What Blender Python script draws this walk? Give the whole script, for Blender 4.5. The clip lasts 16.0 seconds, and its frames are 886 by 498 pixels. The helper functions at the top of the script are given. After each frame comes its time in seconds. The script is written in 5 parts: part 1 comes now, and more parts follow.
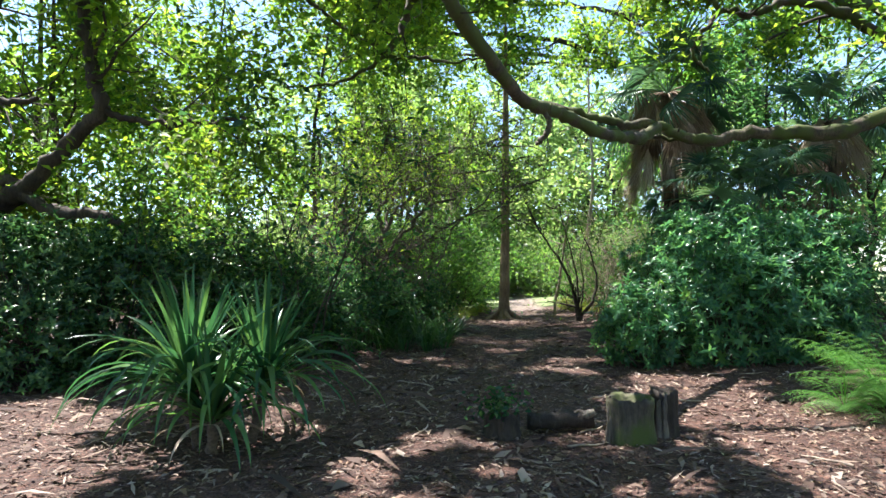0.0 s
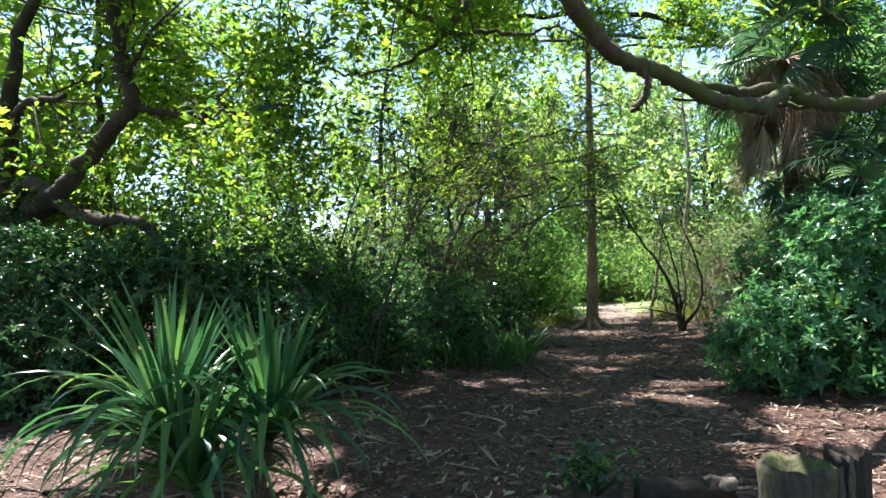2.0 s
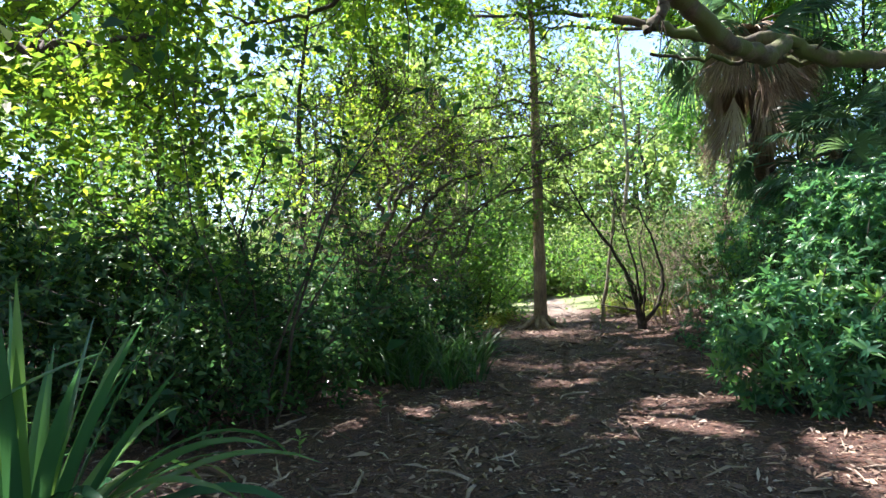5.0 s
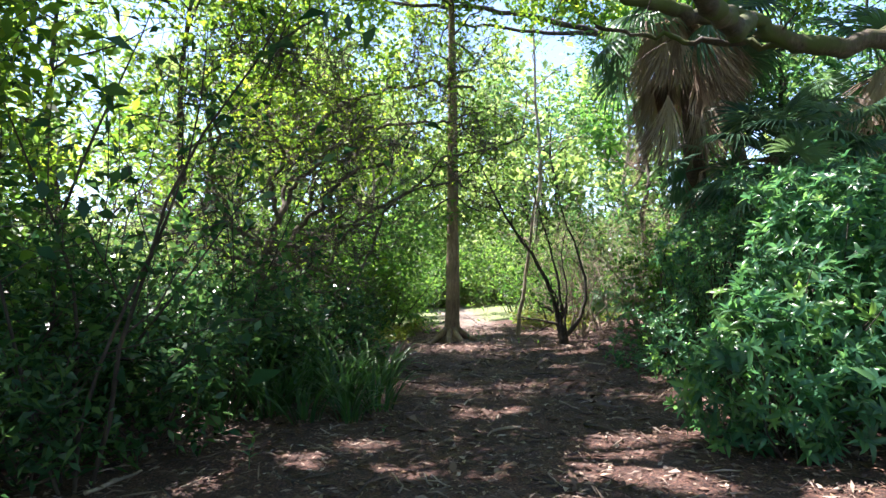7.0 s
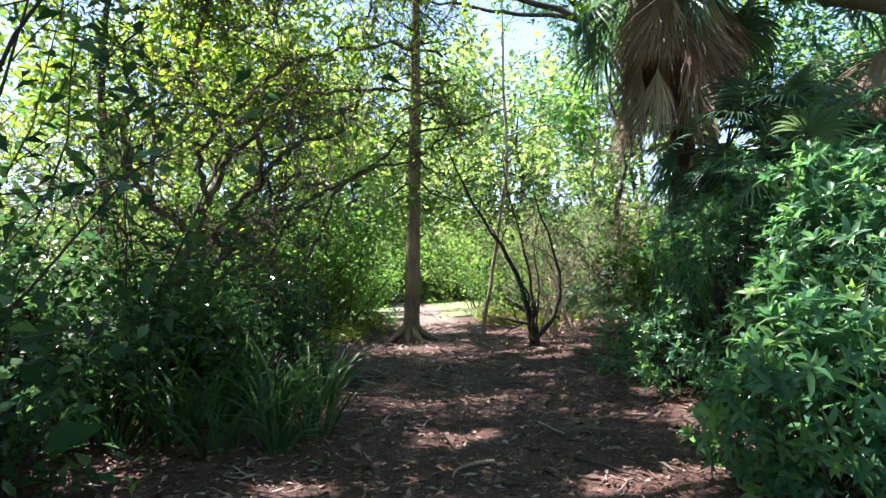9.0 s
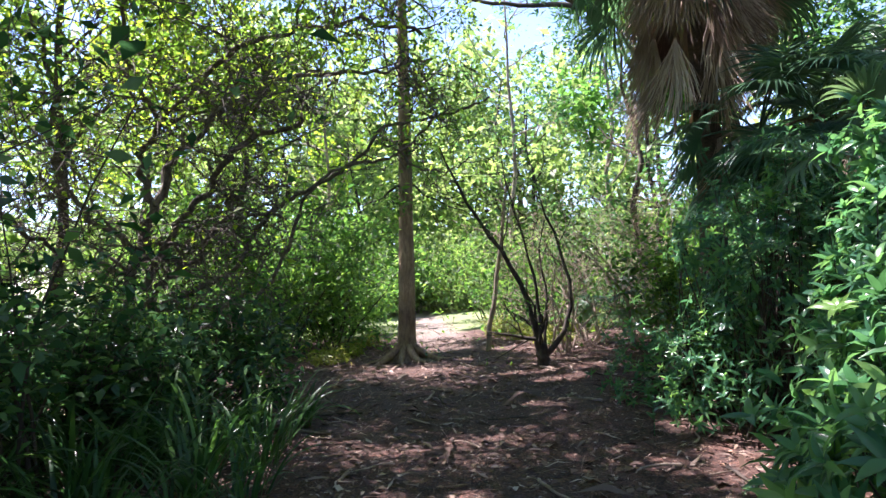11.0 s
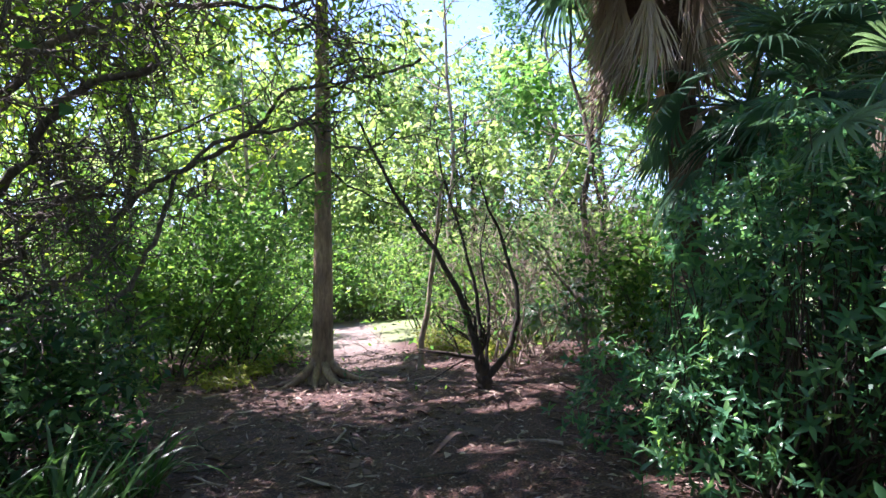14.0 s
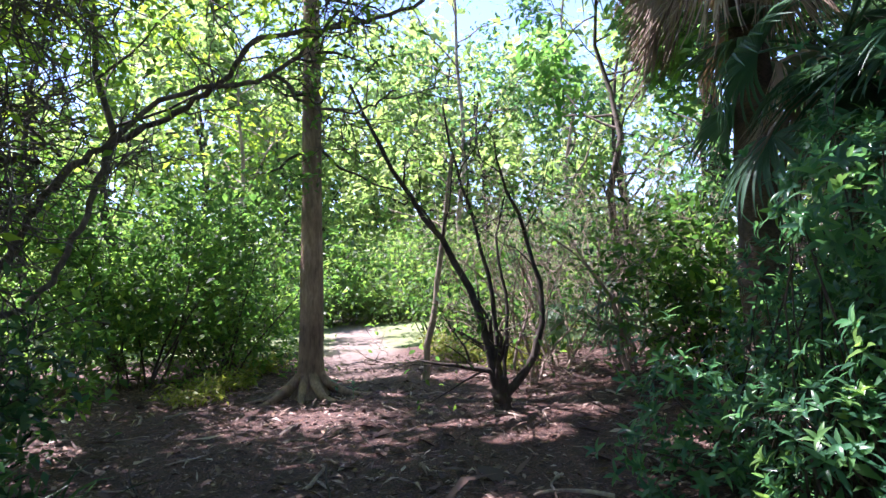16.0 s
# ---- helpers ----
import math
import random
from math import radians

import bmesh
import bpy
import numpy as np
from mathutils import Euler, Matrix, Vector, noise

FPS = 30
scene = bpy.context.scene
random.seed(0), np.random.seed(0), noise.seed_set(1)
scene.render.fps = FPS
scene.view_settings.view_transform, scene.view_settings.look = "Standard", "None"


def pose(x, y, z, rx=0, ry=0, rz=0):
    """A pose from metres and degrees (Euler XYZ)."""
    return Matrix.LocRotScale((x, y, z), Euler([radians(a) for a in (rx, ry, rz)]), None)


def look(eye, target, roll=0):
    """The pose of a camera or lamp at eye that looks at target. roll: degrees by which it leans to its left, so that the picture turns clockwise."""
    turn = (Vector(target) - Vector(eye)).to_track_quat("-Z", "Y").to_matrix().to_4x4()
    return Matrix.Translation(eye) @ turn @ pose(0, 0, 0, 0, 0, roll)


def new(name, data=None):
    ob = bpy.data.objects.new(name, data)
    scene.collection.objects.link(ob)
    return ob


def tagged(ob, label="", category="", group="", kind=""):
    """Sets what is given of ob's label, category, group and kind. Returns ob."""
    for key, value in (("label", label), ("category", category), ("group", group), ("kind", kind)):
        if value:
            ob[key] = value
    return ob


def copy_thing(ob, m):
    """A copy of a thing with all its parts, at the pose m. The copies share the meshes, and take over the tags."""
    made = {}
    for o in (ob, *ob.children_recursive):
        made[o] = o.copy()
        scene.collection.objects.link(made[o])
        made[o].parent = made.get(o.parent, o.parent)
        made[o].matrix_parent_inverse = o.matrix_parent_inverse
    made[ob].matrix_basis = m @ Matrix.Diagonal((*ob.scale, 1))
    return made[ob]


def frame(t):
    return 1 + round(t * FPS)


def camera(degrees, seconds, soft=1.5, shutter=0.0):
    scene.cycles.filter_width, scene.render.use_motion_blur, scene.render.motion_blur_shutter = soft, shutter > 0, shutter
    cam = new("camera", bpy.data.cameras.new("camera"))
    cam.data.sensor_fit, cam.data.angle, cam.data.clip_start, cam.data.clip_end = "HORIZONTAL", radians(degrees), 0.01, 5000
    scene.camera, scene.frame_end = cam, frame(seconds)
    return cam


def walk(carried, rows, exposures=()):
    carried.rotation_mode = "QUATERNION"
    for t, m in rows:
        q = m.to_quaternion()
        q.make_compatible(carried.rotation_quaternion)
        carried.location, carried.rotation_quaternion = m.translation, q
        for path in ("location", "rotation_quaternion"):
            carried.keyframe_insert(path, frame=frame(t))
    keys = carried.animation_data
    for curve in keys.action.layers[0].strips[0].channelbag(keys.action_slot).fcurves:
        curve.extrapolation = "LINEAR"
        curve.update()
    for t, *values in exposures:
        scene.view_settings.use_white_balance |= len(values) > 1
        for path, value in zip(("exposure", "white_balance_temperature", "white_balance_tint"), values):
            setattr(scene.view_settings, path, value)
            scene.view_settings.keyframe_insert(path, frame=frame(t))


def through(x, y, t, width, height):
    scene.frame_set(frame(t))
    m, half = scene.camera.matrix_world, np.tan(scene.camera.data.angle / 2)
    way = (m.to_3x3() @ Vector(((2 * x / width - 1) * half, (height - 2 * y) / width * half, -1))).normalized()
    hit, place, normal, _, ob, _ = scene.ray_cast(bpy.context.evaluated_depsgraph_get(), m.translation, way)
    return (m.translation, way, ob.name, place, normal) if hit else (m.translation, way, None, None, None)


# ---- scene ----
cam = camera(72.0, 16.0, soft=1.5)
PATH = [
    (0, (-0.204, -1.247, 1.531), (-0.385, 0.744, 1.608), -0.2),
    (0.5, (-0.172, -0.804, 1.548), (-0.426, 1.178, 1.636), 0.2),
    (1, (-0.192, -0.338, 1.55), (-0.521, 1.632, 1.658), 0.0),
    (1.5, (-0.193, 0.049, 1.544), (-0.589, 2.006, 1.65), -0.6),
    (2, (-0.218, 0.392, 1.544), (-0.668, 2.339, 1.641), -1.2),
    (2.5, (-0.292, 0.749, 1.545), (-0.762, 2.692, 1.625), -1.4),
    (3, (-0.388, 1.114, 1.556), (-0.834, 3.062, 1.641), -1.4),
    (3.5, (-0.464, 1.461, 1.555), (-0.874, 3.417, 1.635), -1.9),
    (4, (-0.542, 1.769, 1.542), (-0.901, 3.734, 1.624), -2.2),
    (6.5, (-0.949, 3.56, 1.481), (-0.922, 5.558, 1.566), -1.3),
    (7, (-0.889, 3.994, 1.461), (-0.795, 5.989, 1.564), -0.9),
    (7.5, (-0.849, 4.346, 1.452), (-0.707, 6.337, 1.568), -0.6),
    (8, (-0.861, 4.7, 1.454), (-0.671, 6.688, 1.56), -0.3),
    (8.5, (-0.822, 5.036, 1.461), (-0.598, 7.021, 1.55), -0.5),
    (9, (-0.779, 5.331, 1.453), (-0.56, 7.318, 1.535), -0.2),
    (11.5, (-0.116, 6.955, 1.498), (0.039, 8.946, 1.613), -2.2),
    (12, (-0.043, 7.3, 1.474), (0.142, 9.288, 1.588), -2.1),
    (12.5, (0.0, 7.546, 1.478), (0.204, 9.532, 1.599), -2.0),
    (13, (-0.003, 7.778, 1.477), (0.261, 9.756, 1.604), -2.1),
    (13.5, (0.035, 8.047, 1.48), (0.368, 10.015, 1.595), -2.1),
    (14, (0.125, 8.298, 1.49), (0.486, 10.261, 1.613), -1.8),
    (14.5, (0.15, 8.613, 1.497), (0.567, 10.566, 1.608), -1.6),
    (15, (0.188, 8.933, 1.488), (0.623, 10.882, 1.602), -1.9),
    (15.5, (0.301, 9.289, 1.464), (0.698, 11.245, 1.591), -1.8),
    (16, (0.398, 9.673, 1.437), (0.725, 11.642, 1.569), -1.8),
]
walk(cam, [(t, look(eye, target, roll)) for t, eye, target, roll in PATH], exposures=[(0, 1.9, 6350, 14), (7, 2.12, 6450, 22), (16, 2.12, 5950, 36)])

# ---- light ----
SUN_ELEVATION, SUN_TURN = radians(63), radians(-52)
SUN_WAY = Vector((math.cos(SUN_ELEVATION) * math.sin(SUN_TURN), math.cos(SUN_ELEVATION) * math.cos(SUN_TURN), math.sin(SUN_ELEVATION)))
world = bpy.data.worlds.new("sky")
scene.world = world
world.use_nodes = True
sky = world.node_tree.nodes.new("ShaderNodeTexSky")
sky.ozone_density, sky.dust_density = 4.0, 0.3
sky.sky_type, sky.sun_disc, sky.sun_elevation, sky.sun_rotation = "NISHITA", False, SUN_ELEVATION, SUN_TURN
world.node_tree.links.new(sky.outputs[0], world.node_tree.nodes["Background"].inputs[0])
world.node_tree.nodes["Background"].inputs[1].default_value = 0.115
sun = new("sun", bpy.data.lights.new("sun", "SUN"))
sun.data.energy, sun.data.angle, sun.data.color = 5.0, radians(0.53), (1.0, 0.96, 0.9)
sun.matrix_world = look(SUN_WAY * 60, (0, 0, 0))


# ---- materials ----
def material(name):
    m = bpy.data.materials.new(name)
    m.use_nodes = True
    return m, m.node_tree.nodes, m.node_tree.links, m.node_tree.nodes["Principled BSDF"]


def ramp_node(nodes, stops):
    r = nodes.new("ShaderNodeValToRGB")
    while len(r.color_ramp.elements) < len(stops):
        r.color_ramp.elements.new(0.5)
    for e, (at, c) in zip(r.color_ramp.elements, stops):
        e.position, e.color = at, (*c, 1)
    return r


def leaf_material(name, dark, mid, light, through=0.4, glow=2.2, rough=0.5, single=False, yellow=0.0):
    """Leaf blades: colour varies leaf by leaf, and daylight comes through them."""
    m, nodes, links, bsdf = material(name)
    if single:
        vary = nodes.new("ShaderNodeObjectInfo").outputs["Random"]
    else:
        vary = nodes.new("ShaderNodeNewGeometry").outputs["Random Per Island"]
    stops = [(0.0, dark), (0.5, mid), (0.93 - yellow, light)]
    if yellow:
        stops.append((1.0, (0.32, 0.27, 0.04)))
    r = ramp_node(nodes, stops)
    links.new(vary, r.inputs[0])
    coords = nodes.new("ShaderNodeTexCoord")
    tex = nodes.new("ShaderNodeTexNoise")
    tex.inputs["Scale"].default_value = 1.7
    links.new(coords.outputs["Object"], tex.inputs["Vector"])
    hsv = nodes.new("ShaderNodeHueSaturation")
    hsv.inputs["Saturation"].default_value = 1.02
    span = nodes.new("ShaderNodeMapRange")
    span.inputs["To Min"].default_value, span.inputs["To Max"].default_value = 0.6, 1.45
    links.new(tex.outputs[0], span.inputs["Value"])
    links.new(span.outputs[0], hsv.inputs["Value"])
    links.new(r.outputs[0], hsv.inputs["Color"])
    links.new(hsv.outputs[0], bsdf.inputs["Base Color"])
    bsdf.inputs["Roughness"].default_value = rough
    bsdf.inputs["Specular IOR Level"].default_value = 0.35
    tr = nodes.new("ShaderNodeBsdfTranslucent")
    warm = nodes.new("ShaderNodeMix")
    warm.data_type, warm.blend_type = "RGBA", "MULTIPLY"
    warm.inputs["Factor"].default_value = 1.0
    warm.inputs["B"].default_value = (1.04 * glow, 1.06 * glow, 0.7 * glow, 1)
    links.new(hsv.outputs[0], warm.inputs["A"])
    links.new(warm.outputs["Result"], tr.inputs["Color"])
    mix = nodes.new("ShaderNodeMixShader")
    mix.inputs[0].default_value = through
    links.new(bsdf.outputs[0], mix.inputs[1])
    links.new(tr.outputs[0], mix.inputs[2])
    links.new(mix.outputs[0], nodes["Material Output"].inputs["Surface"])
    return m


def bark_material(name, dark, light, moss=0.0, scale=9.0, rise=0.6, stretch=0.25):
    m, nodes, links, bsdf = material(name)
    coords = nodes.new("ShaderNodeTexCoord")
    mapping = nodes.new("ShaderNodeMapping")
    mapping.inputs["Scale"].default_value = (1, 1, stretch)
    links.new(coords.outputs["Object"], mapping.inputs["Vector"])
    fine = nodes.new("ShaderNodeTexNoise")
    fine.inputs["Scale"].default_value, fine.inputs["Detail"].default_value, fine.inputs["Roughness"].default_value = scale * 3, 6, 0.7
    links.new(mapping.outputs[0], fine.inputs["Vector"])
    broad = nodes.new("ShaderNodeTexNoise")
    broad.inputs["Scale"].default_value, broad.inputs["Detail"].default_value = scale * 0.25, 3
    links.new(coords.outputs["Object"], broad.inputs["Vector"])
    r = ramp_node(nodes, [(0.3, dark), (0.72, light)])
    links.new(fine.outputs[0], r.inputs[0])
    out = r.outputs[0]
    patch = ramp_node(nodes, [(0.42, (0.65, 0.62, 0.6)), (0.62, (1.25, 1.22, 1.15))])
    links.new(broad.outputs[0], patch.inputs[0])
    mul = nodes.new("ShaderNodeMix")
    mul.data_type, mul.blend_type = "RGBA", "MULTIPLY"
    mul.inputs["Factor"].default_value = 1.0
    links.new(out, mul.inputs["A"])
    links.new(patch.outputs[0], mul.inputs["B"])
    out = mul.outputs["Result"]
    if moss:
        spot = nodes.new("ShaderNodeTexNoise")
        spot.inputs["Scale"].default_value, spot.inputs["Detail"].default_value = 2.6, 8
        links.new(coords.outputs["Object"], spot.inputs["Vector"])
        cover = ramp_node(nodes, [(0.62 - 0.25 * moss, (0, 0, 0)), (0.72 - 0.2 * moss, (1, 1, 1))])
        links.new(spot.outputs[0], cover.inputs[0])
        green = nodes.new("ShaderNodeMix")
        green.data_type = "RGBA"
        green.inputs["B"].default_value = (0.065, 0.085, 0.018, 1)
        links.new(cover.outputs[0], green.inputs["Factor"])
        links.new(out, green.inputs["A"])
        out = green.outputs["Result"]
    links.new(out, bsdf.inputs["Base Color"])
    bsdf.inputs["Roughness"].default_value = 0.88
    bump = nodes.new("ShaderNodeBump")
    bump.inputs["Strength"].default_value, bump.inputs["Distance"].default_value = rise, 0.02
    links.new(fine.outputs[0], bump.inputs["Height"])
    links.new(bump.outputs[0], bsdf.inputs["Normal"])
    return m


def litter_material(name, colours, rough=0.8):
    m, nodes, links, bsdf = material(name)
    geo = nodes.new("ShaderNodeNewGeometry")
    r = ramp_node(nodes, [(n / (len(colours) - 1), c) for n, c in enumerate(colours)])
    links.new(geo.outputs["Random Per Island"], r.inputs[0])
    links.new(r.outputs[0], bsdf.inputs["Base Color"])
    bsdf.inputs["Roughness"].default_value = rough
    return m


def ground_material():
    """Bark mulch and rotted leaves under the trees; mown grass past the wood; a pale sandy track through both."""
    m, nodes, links, bsdf = material("mulch_and_grass")
    coords = nodes.new("ShaderNodeTexCoord")
    fine, mid, broad = (nodes.new("ShaderNodeTexNoise") for _ in range(3))
    for tex, scale, detail in ((fine, 55, 8), (mid, 7, 6), (broad, 0.8, 3)):
        tex.inputs["Scale"].default_value, tex.inputs["Detail"].default_value = scale, detail
        links.new(coords.outputs["Object"], tex.inputs["Vector"])
    chips = nodes.new("ShaderNodeTexVoronoi")
    chips.inputs["Scale"].default_value = 38
    links.new(coords.outputs["Object"], chips.inputs["Vector"])
    r = ramp_node(nodes, [(0.3, (0.014, 0.007, 0.005)), (0.5, (0.056, 0.027, 0.018)), (0.75, (0.2, 0.115, 0.083))])
    links.new(fine.outputs[0], r.inputs[0])
    bits = nodes.new("ShaderNodeMix")
    bits.data_type = "RGBA"
    bits.blend_type = "MULTIPLY"
    bits.inputs["Factor"].default_value = 0.7
    grey = ramp_node(nodes, [(0.0, (0.45, 0.4, 0.38)), (1.0, (1.6, 1.45, 1.35))])
    links.new(chips.outputs["Color"], grey.inputs[0])
    links.new(r.outputs[0], bits.inputs["A"])
    links.new(grey.outputs[0], bits.inputs["B"])
    damp = ramp_node(nodes, [(0.35, (0.6, 0.55, 0.55)), (0.65, (1.25, 1.15, 1.1))])
    links.new(mid.outputs[0], damp.inputs[0])
    wet = nodes.new("ShaderNodeMix")
    wet.data_type, wet.blend_type = "RGBA", "MULTIPLY"
    wet.inputs["Factor"].default_value = 1.0
    links.new(bits.outputs["Result"], wet.inputs["A"])
    links.new(damp.outputs[0], wet.inputs["B"])
    grass = ramp_node(nodes, [(0.3, (0.1, 0.14, 0.045)), (0.7, (0.24, 0.28, 0.12))])
    links.new(fine.outputs[0], grass.inputs[0])
    where = nodes.new("ShaderNodeSeparateXYZ")
    links.new(coords.outputs["Object"], where.inputs[0])
    edge = nodes.new("ShaderNodeMath")
    edge.operation = "MULTIPLY_ADD"
    edge.inputs[1].default_value = 4.0
    links.new(broad.outputs[0], edge.inputs[0])
    links.new(where.outputs["Y"], edge.inputs[2])
    far = nodes.new("ShaderNodeMapRange")
    far.inputs["From Min"].default_value, far.inputs["From Max"].default_value = 25.0, 26.5
    links.new(edge.outputs[0], far.inputs["Value"])
    lawn = nodes.new("ShaderNodeMix")
    lawn.data_type = "RGBA"
    links.new(far.outputs[0], lawn.inputs["Factor"])
    links.new(wet.outputs["Result"], lawn.inputs["A"])
    links.new(grass.outputs[0], lawn.inputs["B"])
    # the track
    off = nodes.new("ShaderNodeMath")
    off.operation = "SUBTRACT"
    off.inputs[1].default_value = 0.75
    links.new(where.outputs["X"], off.inputs[0])
    size = nodes.new("ShaderNodeMath")
    size.operation = "ABSOLUTE"
    links.new(off.outputs[0], size.inputs[0])
    side = nodes.new("ShaderNodeMapRange")
    side.inputs["From Min"].default_value, side.inputs["From Max"].default_value = 1.0, 0.5
    links.new(size.outputs[0], side.inputs["Value"])
    both = nodes.new("ShaderNodeMath")
    both.operation = "MULTIPLY"
    links.new(side.outputs[0], both.inputs[0])
    start = nodes.new("ShaderNodeMapRange")
    start.inputs["From Min"].default_value, start.inputs["From Max"].default_value = 20.0, 27.0
    links.new(edge.outputs[0], start.inputs["Value"])
    links.new(start.outputs[0], both.inputs[1])
    sand = ramp_node(nodes, [(0.3, (0.15, 0.11, 0.09)), (0.7, (0.3, 0.24, 0.2))])
    links.new(fine.outputs[0], sand.inputs[0])
    track = nodes.new("ShaderNodeMix")
    track.data_type = "RGBA"
    links.new(both.outputs[0], track.inputs["Factor"])
    links.new(lawn.outputs["Result"], track.inputs["A"])
    links.new(sand.outputs[0], track.inputs["B"])
    links.new(track.outputs["Result"], bsdf.inputs["Base Color"])
    bsdf.inputs["Roughness"].default_value = 0.85
    bump = nodes.new("ShaderNodeBump")
    bump.inputs["Strength"].default_value, bump.inputs["Distance"].default_value = 0.8, 0.03
    links.new(fine.outputs[0], bump.inputs["Height"])
    links.new(bump.outputs[0], bsdf.inputs["Normal"])
    return m


GROUND = ground_material()
LEAF_CANOPY = leaf_material("canopy_leaf", (0.032, 0.072, 0.014), (0.075, 0.135, 0.02), (0.16, 0.215, 0.028), through=0.58, glow=3.1)
LEAF_COOL = leaf_material("cool_canopy_leaf", (0.022, 0.065, 0.03), (0.04, 0.105, 0.045), (0.085, 0.165, 0.06), through=0.5, glow=2.9)
LEAF_THICKET = leaf_material("thicket_leaf", (0.022, 0.06, 0.018), (0.042, 0.1, 0.024), (0.095, 0.165, 0.035), through=0.52, glow=3.0)
LEAF_DARK = leaf_material("glossy_dark_leaf", (0.018, 0.055, 0.028), (0.034, 0.09, 0.042), (0.075, 0.15, 0.055), through=0.36, glow=2.3, rough=0.27)
LEAF_BROAD = leaf_material("broad_leaf", (0.028, 0.09, 0.05), (0.048, 0.14, 0.075), (0.1, 0.22, 0.08), through=0.38, glow=2.3, rough=0.28)
LEAF_BROAD_SINGLE = leaf_material("broad_leaf_sprig", (0.03, 0.095, 0.045), (0.055, 0.15, 0.065), (0.14, 0.26, 0.07), through=0.4, glow=2.3, rough=0.3, single=True)
LEAF_SWORD = leaf_material("sword_leaf", (0.018, 0.055, 0.022), (0.03, 0.085, 0.028), (0.05, 0.12, 0.03), through=0.3, glow=2.2, rough=0.35, single=True)
LEAF_STRAP = leaf_material("strap_leaf", (0.022, 0.075, 0.036), (0.036, 0.105, 0.048), (0.08, 0.16, 0.05), through=0.32, glow=2.2, rough=0.24, single=True)
LEAF_FERN = leaf_material("fern_leaf", (0.05, 0.14, 0.03), (0.08, 0.2, 0.04), (0.12, 0.26, 0.05), through=0.45, glow=2.0)
LEAF_FAN = leaf_material("palm_leaf", (0.035, 0.085, 0.055), (0.06, 0.13, 0.08), (0.11, 0.19, 0.105), through=0.3, glow=2.0, rough=0.35, single=True)
LEAF_LIME = leaf_material("lime_leaf", (0.05, 0.13, 0.035), (0.08, 0.19, 0.05), (0.15, 0.27, 0.07), through=0.5, glow=2.4)
# Paler and greyer than the near leaves: sunlit haze put into the colour.
LEAF_FAR_HAZE = leaf_material("far_leaf_haze", (0.08, 0.14, 0.05), (0.14, 0.21, 0.075), (0.22, 0.29, 0.12), through=0.5, glow=2.2)
LEAF_GRASS = leaf_material("grass_blade", (0.08, 0.12, 0.02), (0.14, 0.18, 0.03), (0.24, 0.25, 0.06), through=0.4, glow=2.0)
DEAD_LEAF = leaf_material("dead_palm_leaf", (0.17, 0.115, 0.082), (0.3, 0.22, 0.16), (0.45, 0.36, 0.28), through=0.15, glow=1.2, rough=0.75, single=True)
BARK_DARK = bark_material("dark_bark", (0.022, 0.017, 0.013), (0.085, 0.066, 0.05))
BARK_GREY = bark_material("grey_bark", (0.04, 0.033, 0.027), (0.2, 0.17, 0.14))
BARK_MOSSY = bark_material("mossy_bark", (0.03, 0.024, 0.018), (0.14, 0.115, 0.085), moss=0.8)
BARK_TRUNK = bark_material("scaly_bark", (0.13, 0.09, 0.062), (0.4, 0.295, 0.21), scale=7, rise=0.9)
BARK_PALE = bark_material("pale_bark", (0.2, 0.165, 0.12), (0.42, 0.36, 0.28), scale=8)
BARK_PALM = bark_material("palm_fibre", (0.05, 0.035, 0.025), (0.19, 0.14, 0.1), scale=10, rise=1.0, stretch=1.5)
WOOD_STUMP = bark_material("weathered_stump", (0.026, 0.021, 0.016), (0.15, 0.125, 0.1), moss=0.7, scale=8, rise=1.0)
WOOD_ROT = bark_material("rotten_wood", (0.012, 0.009, 0.007), (0.06, 0.046, 0.036), scale=9, rise=1.0)
WOOD_PALE = bark_material("splintered_wood", (0.06, 0.05, 0.042), (0.27, 0.24, 0.2), scale=12, rise=0.8, stretch=0.1)
TWIG_DEAD = bark_material("dead_twig", (0.2, 0.15, 0.12), (0.5, 0.41, 0.33), scale=12)
LITTER = litter_material("litter_bits", [(0.025, 0.013, 0.009), (0.09, 0.05, 0.034), (0.05, 0.028, 0.02), (0.17, 0.105, 0.072), (0.08, 0.045, 0.032), (0.3, 0.215, 0.16), (0.06, 0.034, 0.024), (0.42, 0.34, 0.27)])
LITTER_LEAF = litter_material("fallen_leaf", [(0.1, 0.055, 0.035), (0.24, 0.15, 0.09), (0.14, 0.085, 0.055), (0.4, 0.3, 0.21)])


# ---- mesh helpers ----
def quad_mesh(name, verts, quads, smooth=False):
    me = bpy.data.meshes.new(name)
    verts, quads = np.asarray(verts, np.float32).reshape(-1, 3), np.asarray(quads, np.int32).reshape(-1, 4)
    me.vertices.add(len(verts))
    me.vertices.foreach_set("co", verts.ravel())
    me.loops.add(quads.size)
    me.loops.foreach_set("vertex_index", quads.ravel())
    me.polygons.add(len(quads))
    me.polygons.foreach_set("loop_start", np.arange(0, quads.size, 4, dtype=np.int32))
    if smooth:
        me.polygons.foreach_set("use_smooth", np.ones(len(quads), bool))
    me.update(calc_edges=True)
    return me


